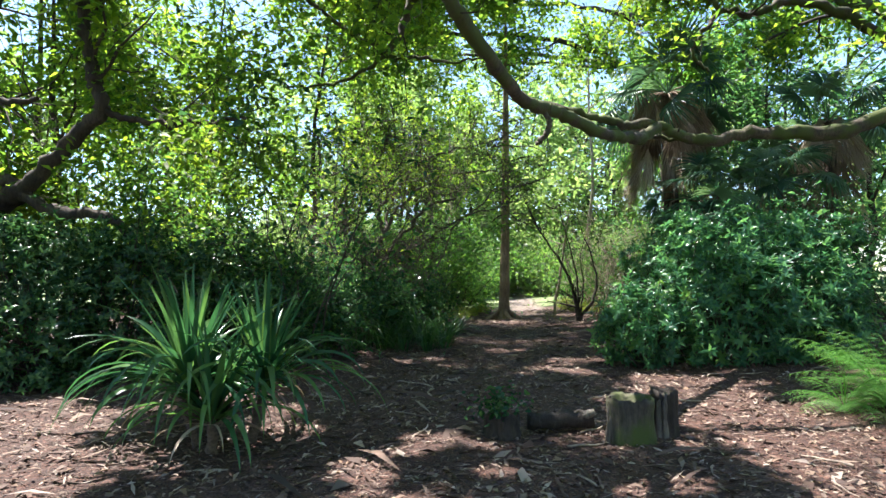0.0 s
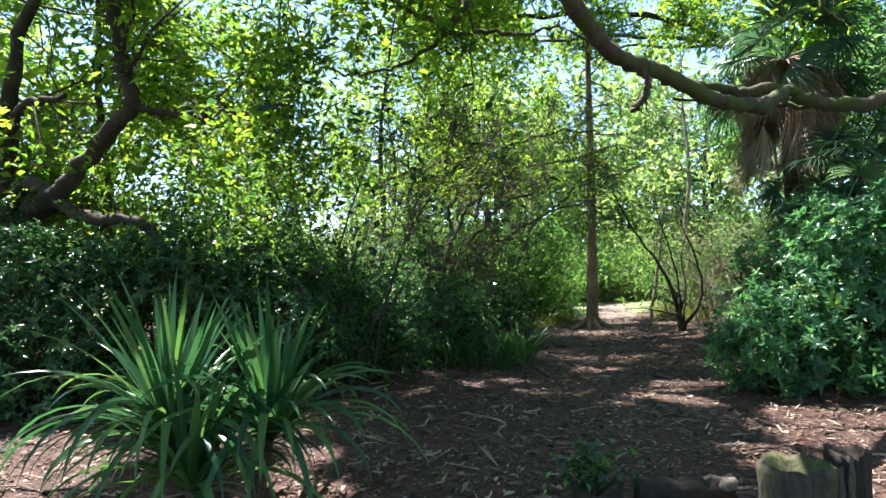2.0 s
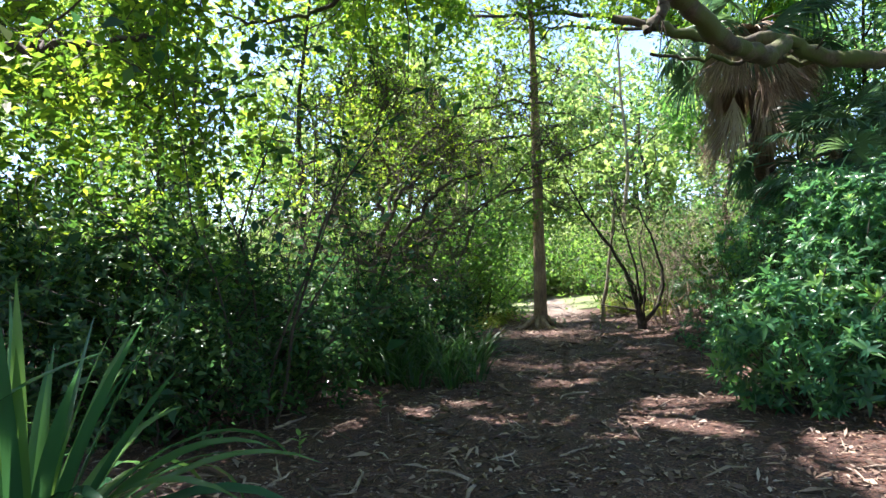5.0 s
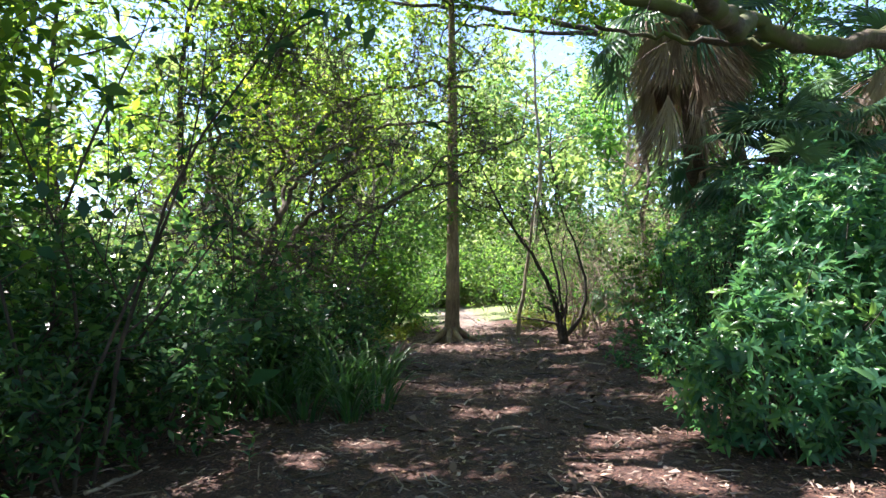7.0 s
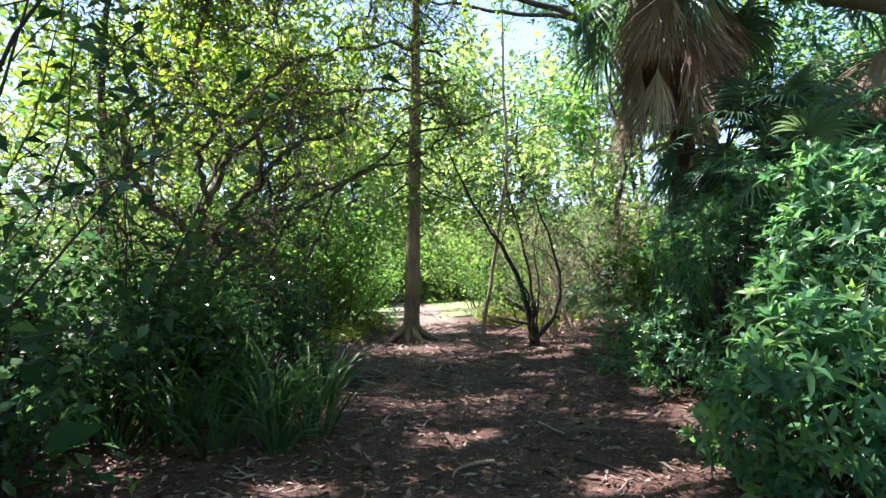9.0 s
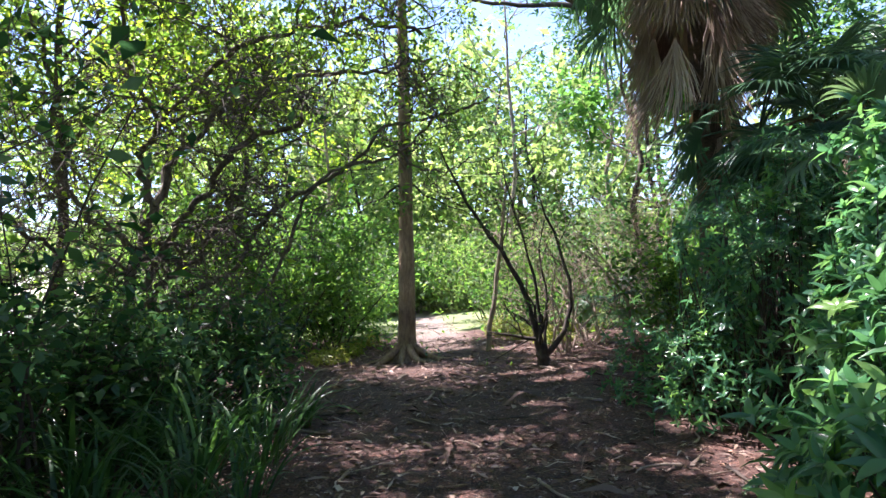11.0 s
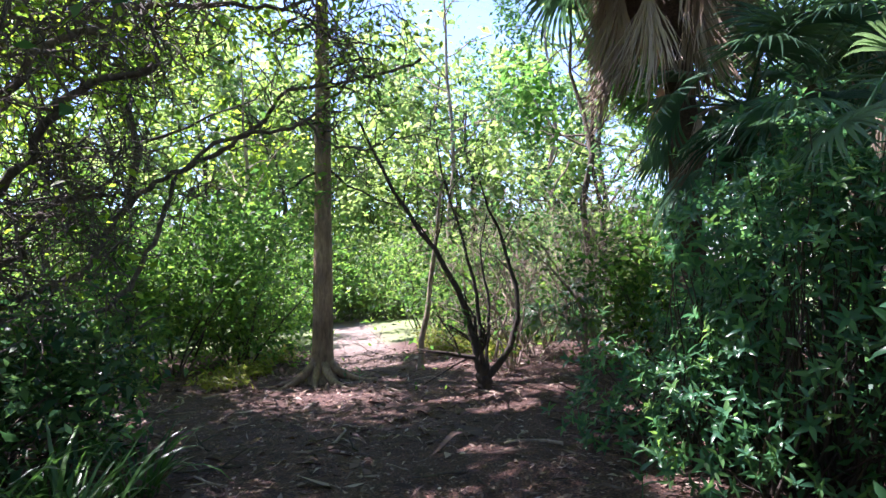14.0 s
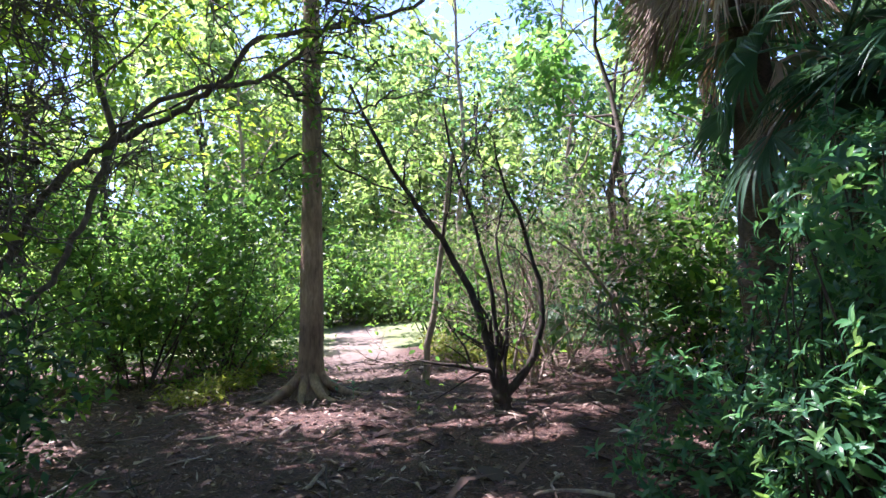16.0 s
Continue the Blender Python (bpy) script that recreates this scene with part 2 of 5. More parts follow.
class Shape:
    """Quads gathered from many pieces into one mesh."""

    def __init__(self):
        self.verts, self.quads, self.count = [], [], 0

    def add(self, verts, quads):
        verts, quads = np.asarray(verts, float).reshape(-1, 3), np.asarray(quads, int).reshape(-1, 4)
        self.verts.append(verts)
        self.quads.append(quads + self.count)
        self.count += len(verts)
        return self

    def tube(self, line, radii, sides=7, rough=0.0, rng=None):
        line, radii = np.asarray(line, float), np.asarray(radii, float)
        along = np.gradient(line, axis=0)
        along /= np.linalg.norm(along, axis=1, keepdims=True) + 1e-9
        mean = line[-1] - line[0]
        ref = np.eye(3)[np.argmin(np.abs(mean))]
        u = np.cross(along, ref)
        u /= np.linalg.norm(u, axis=1, keepdims=True) + 1e-9
        w = np.cross(along, u)
        a = np.arange(sides) * 2 * np.pi / sides
        r = radii[:, None] * np.ones(sides)
        if rough:
            r = r * (1 + rough * rng.normal(size=r.shape))
        ring = line[:, None] + r[..., None] * (np.cos(a)[None, :, None] * u[:, None] + np.sin(a)[None, :, None] * w[:, None])
        n = len(line)
        i, j = np.meshgrid(np.arange(n - 1), np.arange(sides), indexing="ij")
        k = (j + 1) % sides
        quads = np.stack([i * sides + j, i * sides + k, (i + 1) * sides + k, (i + 1) * sides + j], -1)
        return self.add(ring, quads)

    def data(self, name, base=(0, 0, 0), smooth=False):
        return quad_mesh(name, np.concatenate(self.verts) - np.asarray(base, float), np.concatenate(self.quads), smooth)


def thing(name, base, label, category, group="", kind=""):
    ob = new(name)
    ob.location = base
    ob.empty_display_size = 0.2
    return tagged(ob, label, category, group, kind)


def part(name, shape, mat, parent, label="", smooth=True, base=None, kind=""):
    """One mesh under a thing; the shape is given in the world's metres."""
    me = shape.data(name, parent.location if base is None else base, smooth)
    me.materials.append(mat)
    ob = new(name, me)
    ob.parent = parent
    return tagged(ob, label, kind=kind)


def linked(name, me, parent, m, label=""):
    """A piece that shares its mesh; m is its pose in the world, the parent has no turn."""
    ob = new(name, me)
    ob.parent = parent
    ob.matrix_basis = Matrix.Translation(-Vector(parent.location)) @ m
    return tagged(ob, label)


def step(v, a, b):
    t = np.clip((np.asarray(v, float) - a) / (b - a), 0, 1)
    return t * t * (3 - 2 * t)


def ground_z(x, y):
    x, y = np.asarray(x, float), np.asarray(y, float)
    rise = step(y, 9, 17)
    lumps = 0.02 * np.sin(1.7 * x + 0.6 * y) * np.cos(1.3 * y - 0.5 * x) + 0.012 * np.sin(4.1 * x - 2.2 * y) * np.sin(3.3 * y + 1.0)
    bank = 0.12 * step(-x, 2.8, 6) * step(y, 6, 9) + 0.1 * step(x, 2.5, 5)
    return 0.06 * rise + 0.05 * np.clip(x, 0, 4) * rise + lumps + bank


def on_ground(x, y, sink=0.0):
    return (x, y, float(ground_z(x, y)) - sink)


# Gaps in the roof of leaves: where on the ground the sun comes down to, and how wide.
SUN_SPOTS = [
    (-1.35, 3.6, 0.4, 0.25), (-0.75, 4.4, 0.45, 0.2), (-0.35, 4.1, 0.25, 0.2), (0.87, 9.35, 0.55, 0.35), (1.1, 3.3, 0.4, 0.25), (2.6, 5.2, 0.9, 1.0),
    (-5.4, 5.0, 0.9, 1.0), (-4.9, 4.0, 1.0, 0.8), (3.1, 7.4, 0.6, 0.35), (2.4, 7.0, 0.35, 0.3), (-1.35, 9.6, 0.45, 0.3), (0.2, 10.8, 0.35, 0.25),
    (0.17, 16.5, 0.6, 0.3), (2.1, 14.9, 0.5, 0.25), (2.75, 15.5, 0.6, 0.3), (-1.45, 9.7, 0.3, 0.2), (-0.9, 8.8, 0.3, 0.2), (-0.2, 10.6, 0.35, 0.2),
    (1.6, 9.6, 0.35, 0.3), (2.1, 7.2, 0.4, 0.5), (2.4, 3.8, 0.8, 0.5), (-0.3, 12.1, 0.3, 0.15), (0.6, 12.4, 0.3, 0.15), 
    (1.3, 13.5, 0.3, 0.15), (3.2, 14.2, 0.35, 0.2), (0.9, 17.5, 0.4, 0.15), (0.3, 19.5, 0.5, 0.3), (0.75, 21.0, 0.6, 0.5),
    (7.2, 15.0, 1.6, 1.4), (4.3, 5.4, 0.9, 0.7), (-6.0, 6.5, 1.0, 0.7), (2.5, 8.6, 0.9, 0.7), (-2.5, 3.6, 0.8, 0.5), (-3.4, 3.5, 0.8, 0.5), (1.3, 4.55, 0.5, 0.35), (0.2, 22.5, 1.0, 1.0),
    (3.3, 4.6, 1.2, 0.9), (3.0, 3.2, 0.9, 0.6), (-0.9, 4.0, 0.35, 0.3), (1.0, 8.3, 0.5, 0.3), (0.5, 9.0, 0.4, 0.2), (-0.2, 3.5, 0.3, 0.25), (1.5, 5.9, 0.7, 0.3), (0.1, 8.0, 0.4, 0.15), (2.6, 16.3, 0.7, 0.2), (1.4, 15.6, 0.5, 0.15), (3.4, 18.0, 1.2, 0.9), (4.9, 18.6, 1.2, 1.1), (3.4, 20.6, 1.0, 0.8), (5.4, 21.5, 1.6, 1.3), (-5.5, 21.5, 2.0, 1.5), (-9.0, 22.0, 2.2, 2.0), (2.5, 12.2, 0.4, 0.35), (3.1, 12.9, 0.45, 0.3), (3.9, 11.6, 0.5, 0.4),
    (-1.2, 3.3, 0.4, 0.25), (-1.0, 2.9, 0.5, 0.2), (0.92, 3.2, 0.45, 0.25), (-0.68, 4.25, 0.5, 0.25), (0.73, 8.5, 0.6, 0.25), (2.5, 4.4, 0.7, 0.7), (2.5, 3.5, 0.6, 0.4), (-5.0, 4.6, 1.1, 0.8), (2.6, 7.1, 0.6, 0.3), (1.75, 5.3, 0.4, 0.25), (1.2, 6.2, 0.4, 0.3), (1.9, 6.9, 0.5, 0.35), (2.0, 7.8, 0.5, 0.3),
    (0.67, 8.8, 0.5, 0.3), (1.2, 9.3, 0.5, 0.3), (2.3, 8.4, 0.4, 0.3), (2.5, 15.6, 0.8, 0.2), (0.25, 16.4, 0.6, 0.2), (5.7, 13.1, 0.8, 0.7), (5.4, 11.6, 0.7, 0.6), (4.9, 12.2, 0.5, 0.4), (6.3, 13.1, 1.3, 1.0),
]


def sunny(points, share=1.0, rng=None):
    """True for leaves that would shade one of the sun spots."""
    p = np.asarray(points)
    low = p[:, :2] - p[:, 2:] * np.array([SUN_WAY.x, SUN_WAY.y]) / SUN_WAY.z
    hit = np.zeros(len(p), bool)
    for x, y, a, b in SUN_SPOTS:
        d = ((low[:, 0] - x) / a) ** 2 + ((low[:, 1] - y) / b) ** 2
        wave = 0.35 * np.sin(7 * low[:, 0] + 3 * x) * np.sin(8 * low[:, 1] + 5 * y)
        hit |= d < 0.8 + wave
    x, y = low[:, 0], low[:, 1]
    ripple = np.sin(2.1 * x + 1.3 * y) + np.sin(1.7 * y - 2.4 * x + 1.0) + 0.6 * np.sin(4.3 * x + 0.5) * np.sin(3.9 * y)
    x = x + 0.45 * np.sin(1.1 * y) + 0.25 * np.sin(2.7 * y + 1.0)
    path = (x > -2.4) & (x < 1.7) & (y < 19) | (y > 12) & (y < 19) & (x > -2.4) & (x < 3.4)
    left = (x > -4.8) & (x <= -2.4) & (y > 5) & (y < 14)
    beyond = (y > 19) & (y < 27)
    far_side = (y >= 27) | (x < -6) & (y > 15)
    far_left = (x < -6) & (y <= 15)
    behind_palms = (x > 6.0) & (y > 9) & (y <= 18)
    brush = (x > 2.2) & (x <= 6.0) & (y > 16.8) & (y <= 19)
    far_path = path & (y > 11)
    right = (x >= 1.7) & (y < 14)
    shrubbery = (x >= 1.7) & (x < 6.0) & (y > 9.4) & (y < 15)
    hit |= (ripple > np.select([far_left, far_side, brush, far_path, path, left, shrubbery, beyond, behind_palms, right], [0.5, -0.35, -0.9, 2.2, 1.8, -0.1, 1.0, -0.8, 1.0, -0.3], -0.2)) & (p[:, 2] > 4)
    # light on the crown of the tangled tree
    mid = p[:, :2] - (p[:, 2:] - 3.5) * np.array([SUN_WAY.x, SUN_WAY.y]) / SUN_WAY.z
    mx, my = mid[:, 0], mid[:, 1]
    over = (mx > -6.5) & (mx < -2.6) & (my > 12.3) & (my < 17) & (p[:, 2] > 6)
    hit |= over & (np.sin(2.6 * mx + 1.1 * my) + np.sin(2.2 * my - 1.9 * mx) > -0.2)
    return hit & (p[:, 2] > 1.5)


def unit(v):
    return v / (np.linalg.norm(v, axis=-1, keepdims=True) + 1e-9)


def leaf_cloud(shape, points, rng, long=0.12, wide=0.45, droop=0.3, fold=0.25, ways=None, spread=1.0):
    """One folded, pointed blade at each point."""
    n = len(points)
    if not n:
        return
    size = long * np.clip(rng.lognormal(0, 0.28, n), 0.5, 1.9)[:, None]
    way = rng.normal(size=(n, 3)) * spread
    way[:, 2] = way[:, 2] * 0.6 - droop
    if ways is not None:
        way = way + ways
    way = unit(way)
    up = unit(np.array([0, 0, 1.0]) + 0.55 * rng.normal(size=(n, 3)))
    side = unit(np.cross(way, up))
    up = np.cross(side, way)
    half = side * size * wide * 0.5
    lift = up * size * wide * fold
    a = points
    b = points + way * size * 0.45 + half + lift
    c = points + way * size - up * size * 0.08
    d = points + way * size * 0.45 - half + lift
    verts = np.stack([a, b, c, d], 1).reshape(-1, 3)
    shape.add(verts, np.arange(4 * n).reshape(-1, 4))


def strap(shape, start, turn, rise, long, wide, bend, sections=8, fold=0.35, twist=0.0, tip=1.0):
    """A long arching blade that leaves its foot at an angle and bends down along its length."""
    s = np.linspace(0, 1, sections)
    pitch = rise - bend * s**1.4
    steps = long / (sections - 1)
    out = np.concatenate([[0], np.cumsum(np.cos(pitch[:-1]) * steps)])
    up = np.concatenate([[0], np.cumsum(np.sin(pitch[:-1]) * steps)])
    ahead = np.array([math.cos(turn), math.sin(turn), 0])
    across = np.array([-math.sin(turn), math.cos(turn), 0])
    mid = np.asarray(start) + out[:, None] * ahead + up[:, None] * np.array([0, 0, 1])
    w = wide * 0.5 * np.clip(np.minimum(0.55 + 1.8 * s, 1.0) * (1 - s ** (3.0 * tip)), 0.02, 1)
    normal = -np.sin(pitch)[:, None] * ahead + np.cos(pitch)[:, None] * np.array([0, 0, 1])
    roll = twist * s
    lean = np.cos(roll)[:, None] * across + np.sin(roll)[:, None] * normal
    left = mid + lean * w[:, None] + normal * (w * fold)[:, None]
    right = mid - lean * w[:, None] + normal * (w * fold)[:, None]
    verts = np.stack([left, mid, right], 1).reshape(-1, 3)
    i = np.arange(sections - 1)[:, None] * 3
    quads = np.concatenate([i + np.array([0, 1, 4, 3]), i + np.array([1, 2, 5, 4])])
    shape.add(verts, quads)


# ---- trees ----
def limb(rng, start, way, long, wiggle, lift, n=7):
    """A wandering line: way turns at random and bends up (or down) as it goes."""
    line, v = [np.asarray(start, float)], unit(np.asarray(way, float))
    for _ in range(n - 1):
        v = unit(v + wiggle * rng.normal(size=3) + np.array([0, 0, lift]))
        line.append(line[-1] + v * long / (n - 1))
    return np.array(line)


def sprout(rng, line, radii, levels, out, count, long, wiggle=0.25, lift=0.05, thin=0.5, shrink=0.62, first=0.25, least=0.004):
    """Side branches of side branches, gathered in out as (level, line, radii)."""
    if levels == 0:
        return
    n = len(line)
    for _ in range(count):
        at = rng.uniform(first, 1.0) * (n - 1)
        k = min(int(at), n - 2)
        p = line[k] + (line[k + 1] - line[k]) * (at - k)
        along = unit(line[k + 1] - line[k])
        r = np.interp(at, np.arange(n), radii) * thin * rng.uniform(0.7, 1.1)
        side = unit(np.cross(along, rng.normal(size=3)))
        way = along * rng.uniform(0.2, 0.9) + side * rng.uniform(0.6, 1.1)
        twig = limb(rng, p, way, long * rng.uniform(0.6, 1.25), wiggle, lift, 4 if levels == 1 else 6)
        rr = np.linspace(max(r, least), max(r * 0.25, least * 0.5), len(twig))
        out.append((levels, twig, rr))
        sprout(rng, twig, rr, levels - 1, out, max(2, count - 1), long * shrink, wiggle, lift, thin + 0.1, shrink, 0.15, least)


def leafy(rng, branches, per, sigma, last=1):
    """Points round the outermost twigs."""
    points = []
    for level, line, radii in branches:
        if level <= last:
            n = rng.poisson(per)
            if n:
                at = rng.uniform(0.15, 1.0, n) * (len(line) - 1)
                k = np.minimum(at.astype(int), len(line) - 2)
                p = line[k] + (line[k + 1] - line[k]) * (at - k)[:, None]
                points.append(p + rng.normal(size=(n, 3)) * sigma)
    return np.concatenate(points) if points else np.zeros((0, 3))


def wood_of(shape, branches, sides=(3, 4, 5, 6)):
    for level, line, radii in branches:
        shape.tube(line, radii, sides[min(level, len(sides)) - 1])


def plain_tree(name, base, label, seed, height, girth, crown, mat_leaf, mat_bark, per=26, long=0.16, limbs=9, low=0.35, group="trees of the wood", sparse=False, lean=(0, 0), levels=2, sigma=0.3):
    rng = np.random.default_rng(seed)
    tree = thing(name, base, label, "tree", group)
    b = np.asarray(base, float)
    n = 9
    s = np.linspace(0, 1, n)
    line = b + np.stack([s * lean[0] + 0.18 * np.cumsum(rng.normal(size=n)), s * lean[1] + 0.18 * np.cumsum(rng.normal(size=n)), s * height - 0.1], 1)
    line[0] = b - np.array([0, 0, 0.12])
    radii = girth * (1 - 0.85 * s) * (1 + 0.5 * np.exp(-s * 30))
    trunk = Shape().tube(line, radii, 9)
    branches = []
    for k in range(limbs):
        at = low + (1 - low) * (k + rng.uniform(0, 0.9)) / limbs
        p = np.array([np.interp(at, s, line[:, i]) for i in range(3)])
        r = np.interp(at, s, radii)
        a = rng.uniform(0, 2 * np.pi)
        reach = crown * (1.15 - 0.6 * abs(at - 0.6)) * rng.uniform(0.7, 1.1)
        arm = limb(rng, p, (math.cos(a), math.sin(a), rng.uniform(0.15, 0.8)), reach, 0.2, 0.03, 7)
        rr = np.linspace(max(r * 0.55, 0.015), 0.008, 7)
        branches.append((3, arm, rr))
        sprout(rng, arm, rr, levels, branches, 4, reach * 0.5, lift=0.02)
    wood = Shape()
    wood_of(wood, [x for x in branches if x[0] < 3])
    points = leafy(rng, branches, per, sigma, 2)
    points = points[~sunny(points)]
    points = points[points[:, 2] > b[2] + 0.3]
    crown_shape = Shape()
    leaf_cloud(crown_shape, points, rng, long)
    part("trunk", trunk, mat_bark, tree)
    for level, arm, rr in branches:
        if level == 3:
            part("limb", Shape().tube(arm, rr, 6), mat_bark, tree)
    part("twigwork", wood, mat_bark, tree, kind="stuff")
    part("crown", crown_shape, mat_leaf, tree, smooth=False, kind="stuff")
    return tree


def shrub(name, base, label, seed, height, spread, mat_leaf, mat_bark, stems=7, per=20, long=0.09, wide=0.45, levels=2, count=5, sigma=0.12, girth=0.02, group="shrubs of the thicket", lift=0.03, bare=0.0, wiggle=0.22, keep=None, category="shrub", last=2):
    rng = np.random.default_rng(seed)
    bush = thing(name, base, label, category, group)
    b = np.asarray(base, float)
    branches = []
    for k in range(stems):
        a = 2 * np.pi * (k + rng.uniform(0, 0.8)) / stems
        out = rng.uniform(0.25, 1.0) * spread / height
        p = b + np.array([math.cos(a), math.sin(a), 0]) * rng.uniform(0.02, 0.25) * spread * 0.5 - np.array([0, 0, 0.05])
        stem = limb(rng, p, (math.cos(a) * out, math.sin(a) * out, 1), height * rng.uniform(0.75, 1.1), wiggle * 0.6, lift, 8)
        rr = np.linspace(girth * rng.uniform(0.7, 1.3), girth * 0.2, 8)
        branches.append((3, stem, rr))
        sprout(rng, stem, rr, levels, branches, count, height * 0.38, wiggle, lift, first=0.15 + bare)
    for _, line, _ in branches:
        line[:, 2] = np.maximum(line[:, 2], b[2] - 0.05)
    wood = Shape()
    wood_of(wood, [x for x in branches if x[0] < 3])
    for level, stem, rr in branches:
        if level == 3:
            part("stem", Shape().tube(stem, rr, 6), mat_bark, bush)
    points = leafy(rng, branches, per, sigma, last)
    points = points[~sunny(points)]
    points = points[points[:, 2] > b[2] + 0.04]
    leaves = Shape()
    leaf_cloud(leaves, points, rng, long, wide)
    part("twigwork", wood, mat_bark, bush, kind="stuff")
    if len(points):
        part("foliage", leaves, mat_leaf, bush, smooth=False, kind="stuff")
    return bush


# ---- ground ----
def build_ground():
    near_x, near_y = np.arange(-9, 8.01, 0.18), np.arange(-4, 26.01, 0.18)
    far = np.array([0.6, 1.5, 3, 6, 11, 20, 40, 80, 160, 320, 640])
    xs = np.concatenate([near_x[0] - far[::-1], near_x, near_x[-1] + far])
    ys = np.concatenate([near_y[0] - far[::-1], near_y, near_y[-1] + far])
    gx, gy = np.meshgrid(xs, ys, indexing="ij")
    z = ground_z(gx, gy)
    rng = np.random.default_rng(5)
    fine = rng.normal(size=gx.shape) * 0.006 * (np.abs(gx) < 9) * (np.abs(gy - 11) < 15)
    verts = np.stack([gx, gy, z + fine], -1).reshape(-1, 3)
    n, m = gx.shape
    i, j = np.meshgrid(np.arange(n - 1), np.arange(m - 1), indexing="ij")
    quads = np.stack([i * m + j, (i + 1) * m + j, (i + 1) * m + j + 1, i * m + j + 1], -1)
    me = quad_mesh("ground", verts, quads, True)
    me.materials.append(GROUND)
    tagged(new("ground", me), "dark brown bark mulch path running on to a grassy clearing", "ground", kind="structure")


build_ground()


def litter_bits():
    """Chips, leaf scraps, bark strips and short twigs that cover the mulch."""
    rng = np.random.default_rng(6)
    shape = Shape()
    up = np.array([0, 0, 1.0])
    for n, size, slim, low, start in ((92000, 0.02, (0.18, 0.6), 0.004, 1.6), (16000, 0.045, (0.06, 0.2), 0.012, 1.6), (3500, 0.09, (0.04, 0.1), 0.018, 1.6), (14000, 0.026, (0.15, 0.5), 0.006, -6.0)):
        x = rng.uniform(-7.5, 6, n) + rng.normal(0, 0.8, n)
        y = start + (22.1 - start) * rng.uniform(0, 1, n) ** 1.25 + np.minimum(rng.normal(0, 0.9, n), 0)
        p = np.stack([x, y, ground_z(x, y) + rng.uniform(low, low + 0.018, n)], 1)
        a = rng.uniform(0, 2 * np.pi, n)
        long = size * rng.lognormal(0, 0.5, n)
        wide = long * rng.uniform(*slim, n)
        way = np.stack([np.cos(a), np.sin(a), rng.normal(0, 0.16, n)], 1)
        side = np.stack([-np.sin(a), np.cos(a), rng.normal(0, 0.3, n)], 1)
        curl = (rng.uniform(-0.12, 0.3, n) * long)[:, None] * up
        l, w = long[:, None] * way, wide[:, None] * side
        shape.add(np.stack([p - l - w * 0.6, p + w + curl, p + l + w * 0.3, p - w + curl], 1), np.arange(4 * n).reshape(-1, 4))
    me = shape.data("litter")
    me.materials.append(LITTER)
    tagged(new("bark_chips", me), "brown bark chips and leaf scraps scattered over the mulch", "litter", kind="stuff")


litter_bits()


# ---- the slender tree beside the path ----
def path_tree():
    base = on_ground(-0.05, 18.05)
    b = np.array(base)
    rng = np.random.default_rng(21)
    tree = thing("tree", base, "slender tree with scaly grey-brown bark and flared roots", "tree", "trees of the wood")
    h = np.array([-0.1, 0.0, 0.1, 0.25, 0.5, 0.9, 1.6, 2.6, 3.8, 5.2, 6.8, 8.4, 10.0])
    line = b + np.stack([0.025 * h - 0.018 * np.maximum(h - 2.5, 0) ** 1.3 * 0.5, 0 * h, h], 1)
    radii = np.array([0.3, 0.26, 0.22, 0.19, 0.17, 0.157, 0.148, 0.14, 0.128, 0.112, 0.09, 0.06, 0.02])
    part("trunk", Shape().tube(line, radii, 14, 0.035, rng), BARK_TRUNK, tree)
    for k, a in enumerate((0.3, 1.2, 2.2, 2.9, 3.6, 4.3, 5.0, 5.8)):
        long = rng.uniform(0.45, 0.85)
        s = np.linspace(0, 1, 7)
        out = 0.12 + s * long
        x, y = b[0] + np.cos(a + 0.3 * s) * out, b[1] + np.sin(a + 0.3 * s) * out
        z = ground_z(x, y) + 0.3 * (1 - s) ** 2.6 - 0.02 * s
        part("root", Shape().tube(np.stack([x, y, z], 1), 0.075 * (1 - 0.75 * s), 7), BARK_TRUNK, tree)
    branches = []
    for k in range(22):
        at = rng.uniform(3.2, 9.6)
        p = np.array([np.interp(at, h, line[:, i]) for i in range(3)])
        a = rng.uniform(0, 2 * np.pi)
        reach = rng.uniform(0.9, 2.2) * (1.1 - 0.06 * at)
        arm = limb(rng, p, (math.cos(a), math.sin(a), rng.uniform(-0.1, 0.5)), reach, 0.22, 0.02, 7)
        rr = np.linspace(0.028, 0.006, 7)
        branches.append((3, arm, rr))
        sprout(rng, arm, rr, 2, branches, 4, reach * 0.45)
    wood, leaves = Shape(), Shape()
    wood_of(wood, branches)
    pts = leafy(rng, branches, 9, 0.12)
    leaf_cloud(leaves, pts[~sunny(pts)], rng, 0.09)
    part("twigwork", wood, BARK_DARK, tree, kind="stuff")
    part("crown", leaves, LEAF_THICKET, tree, smooth=False, kind="stuff")


path_tree()


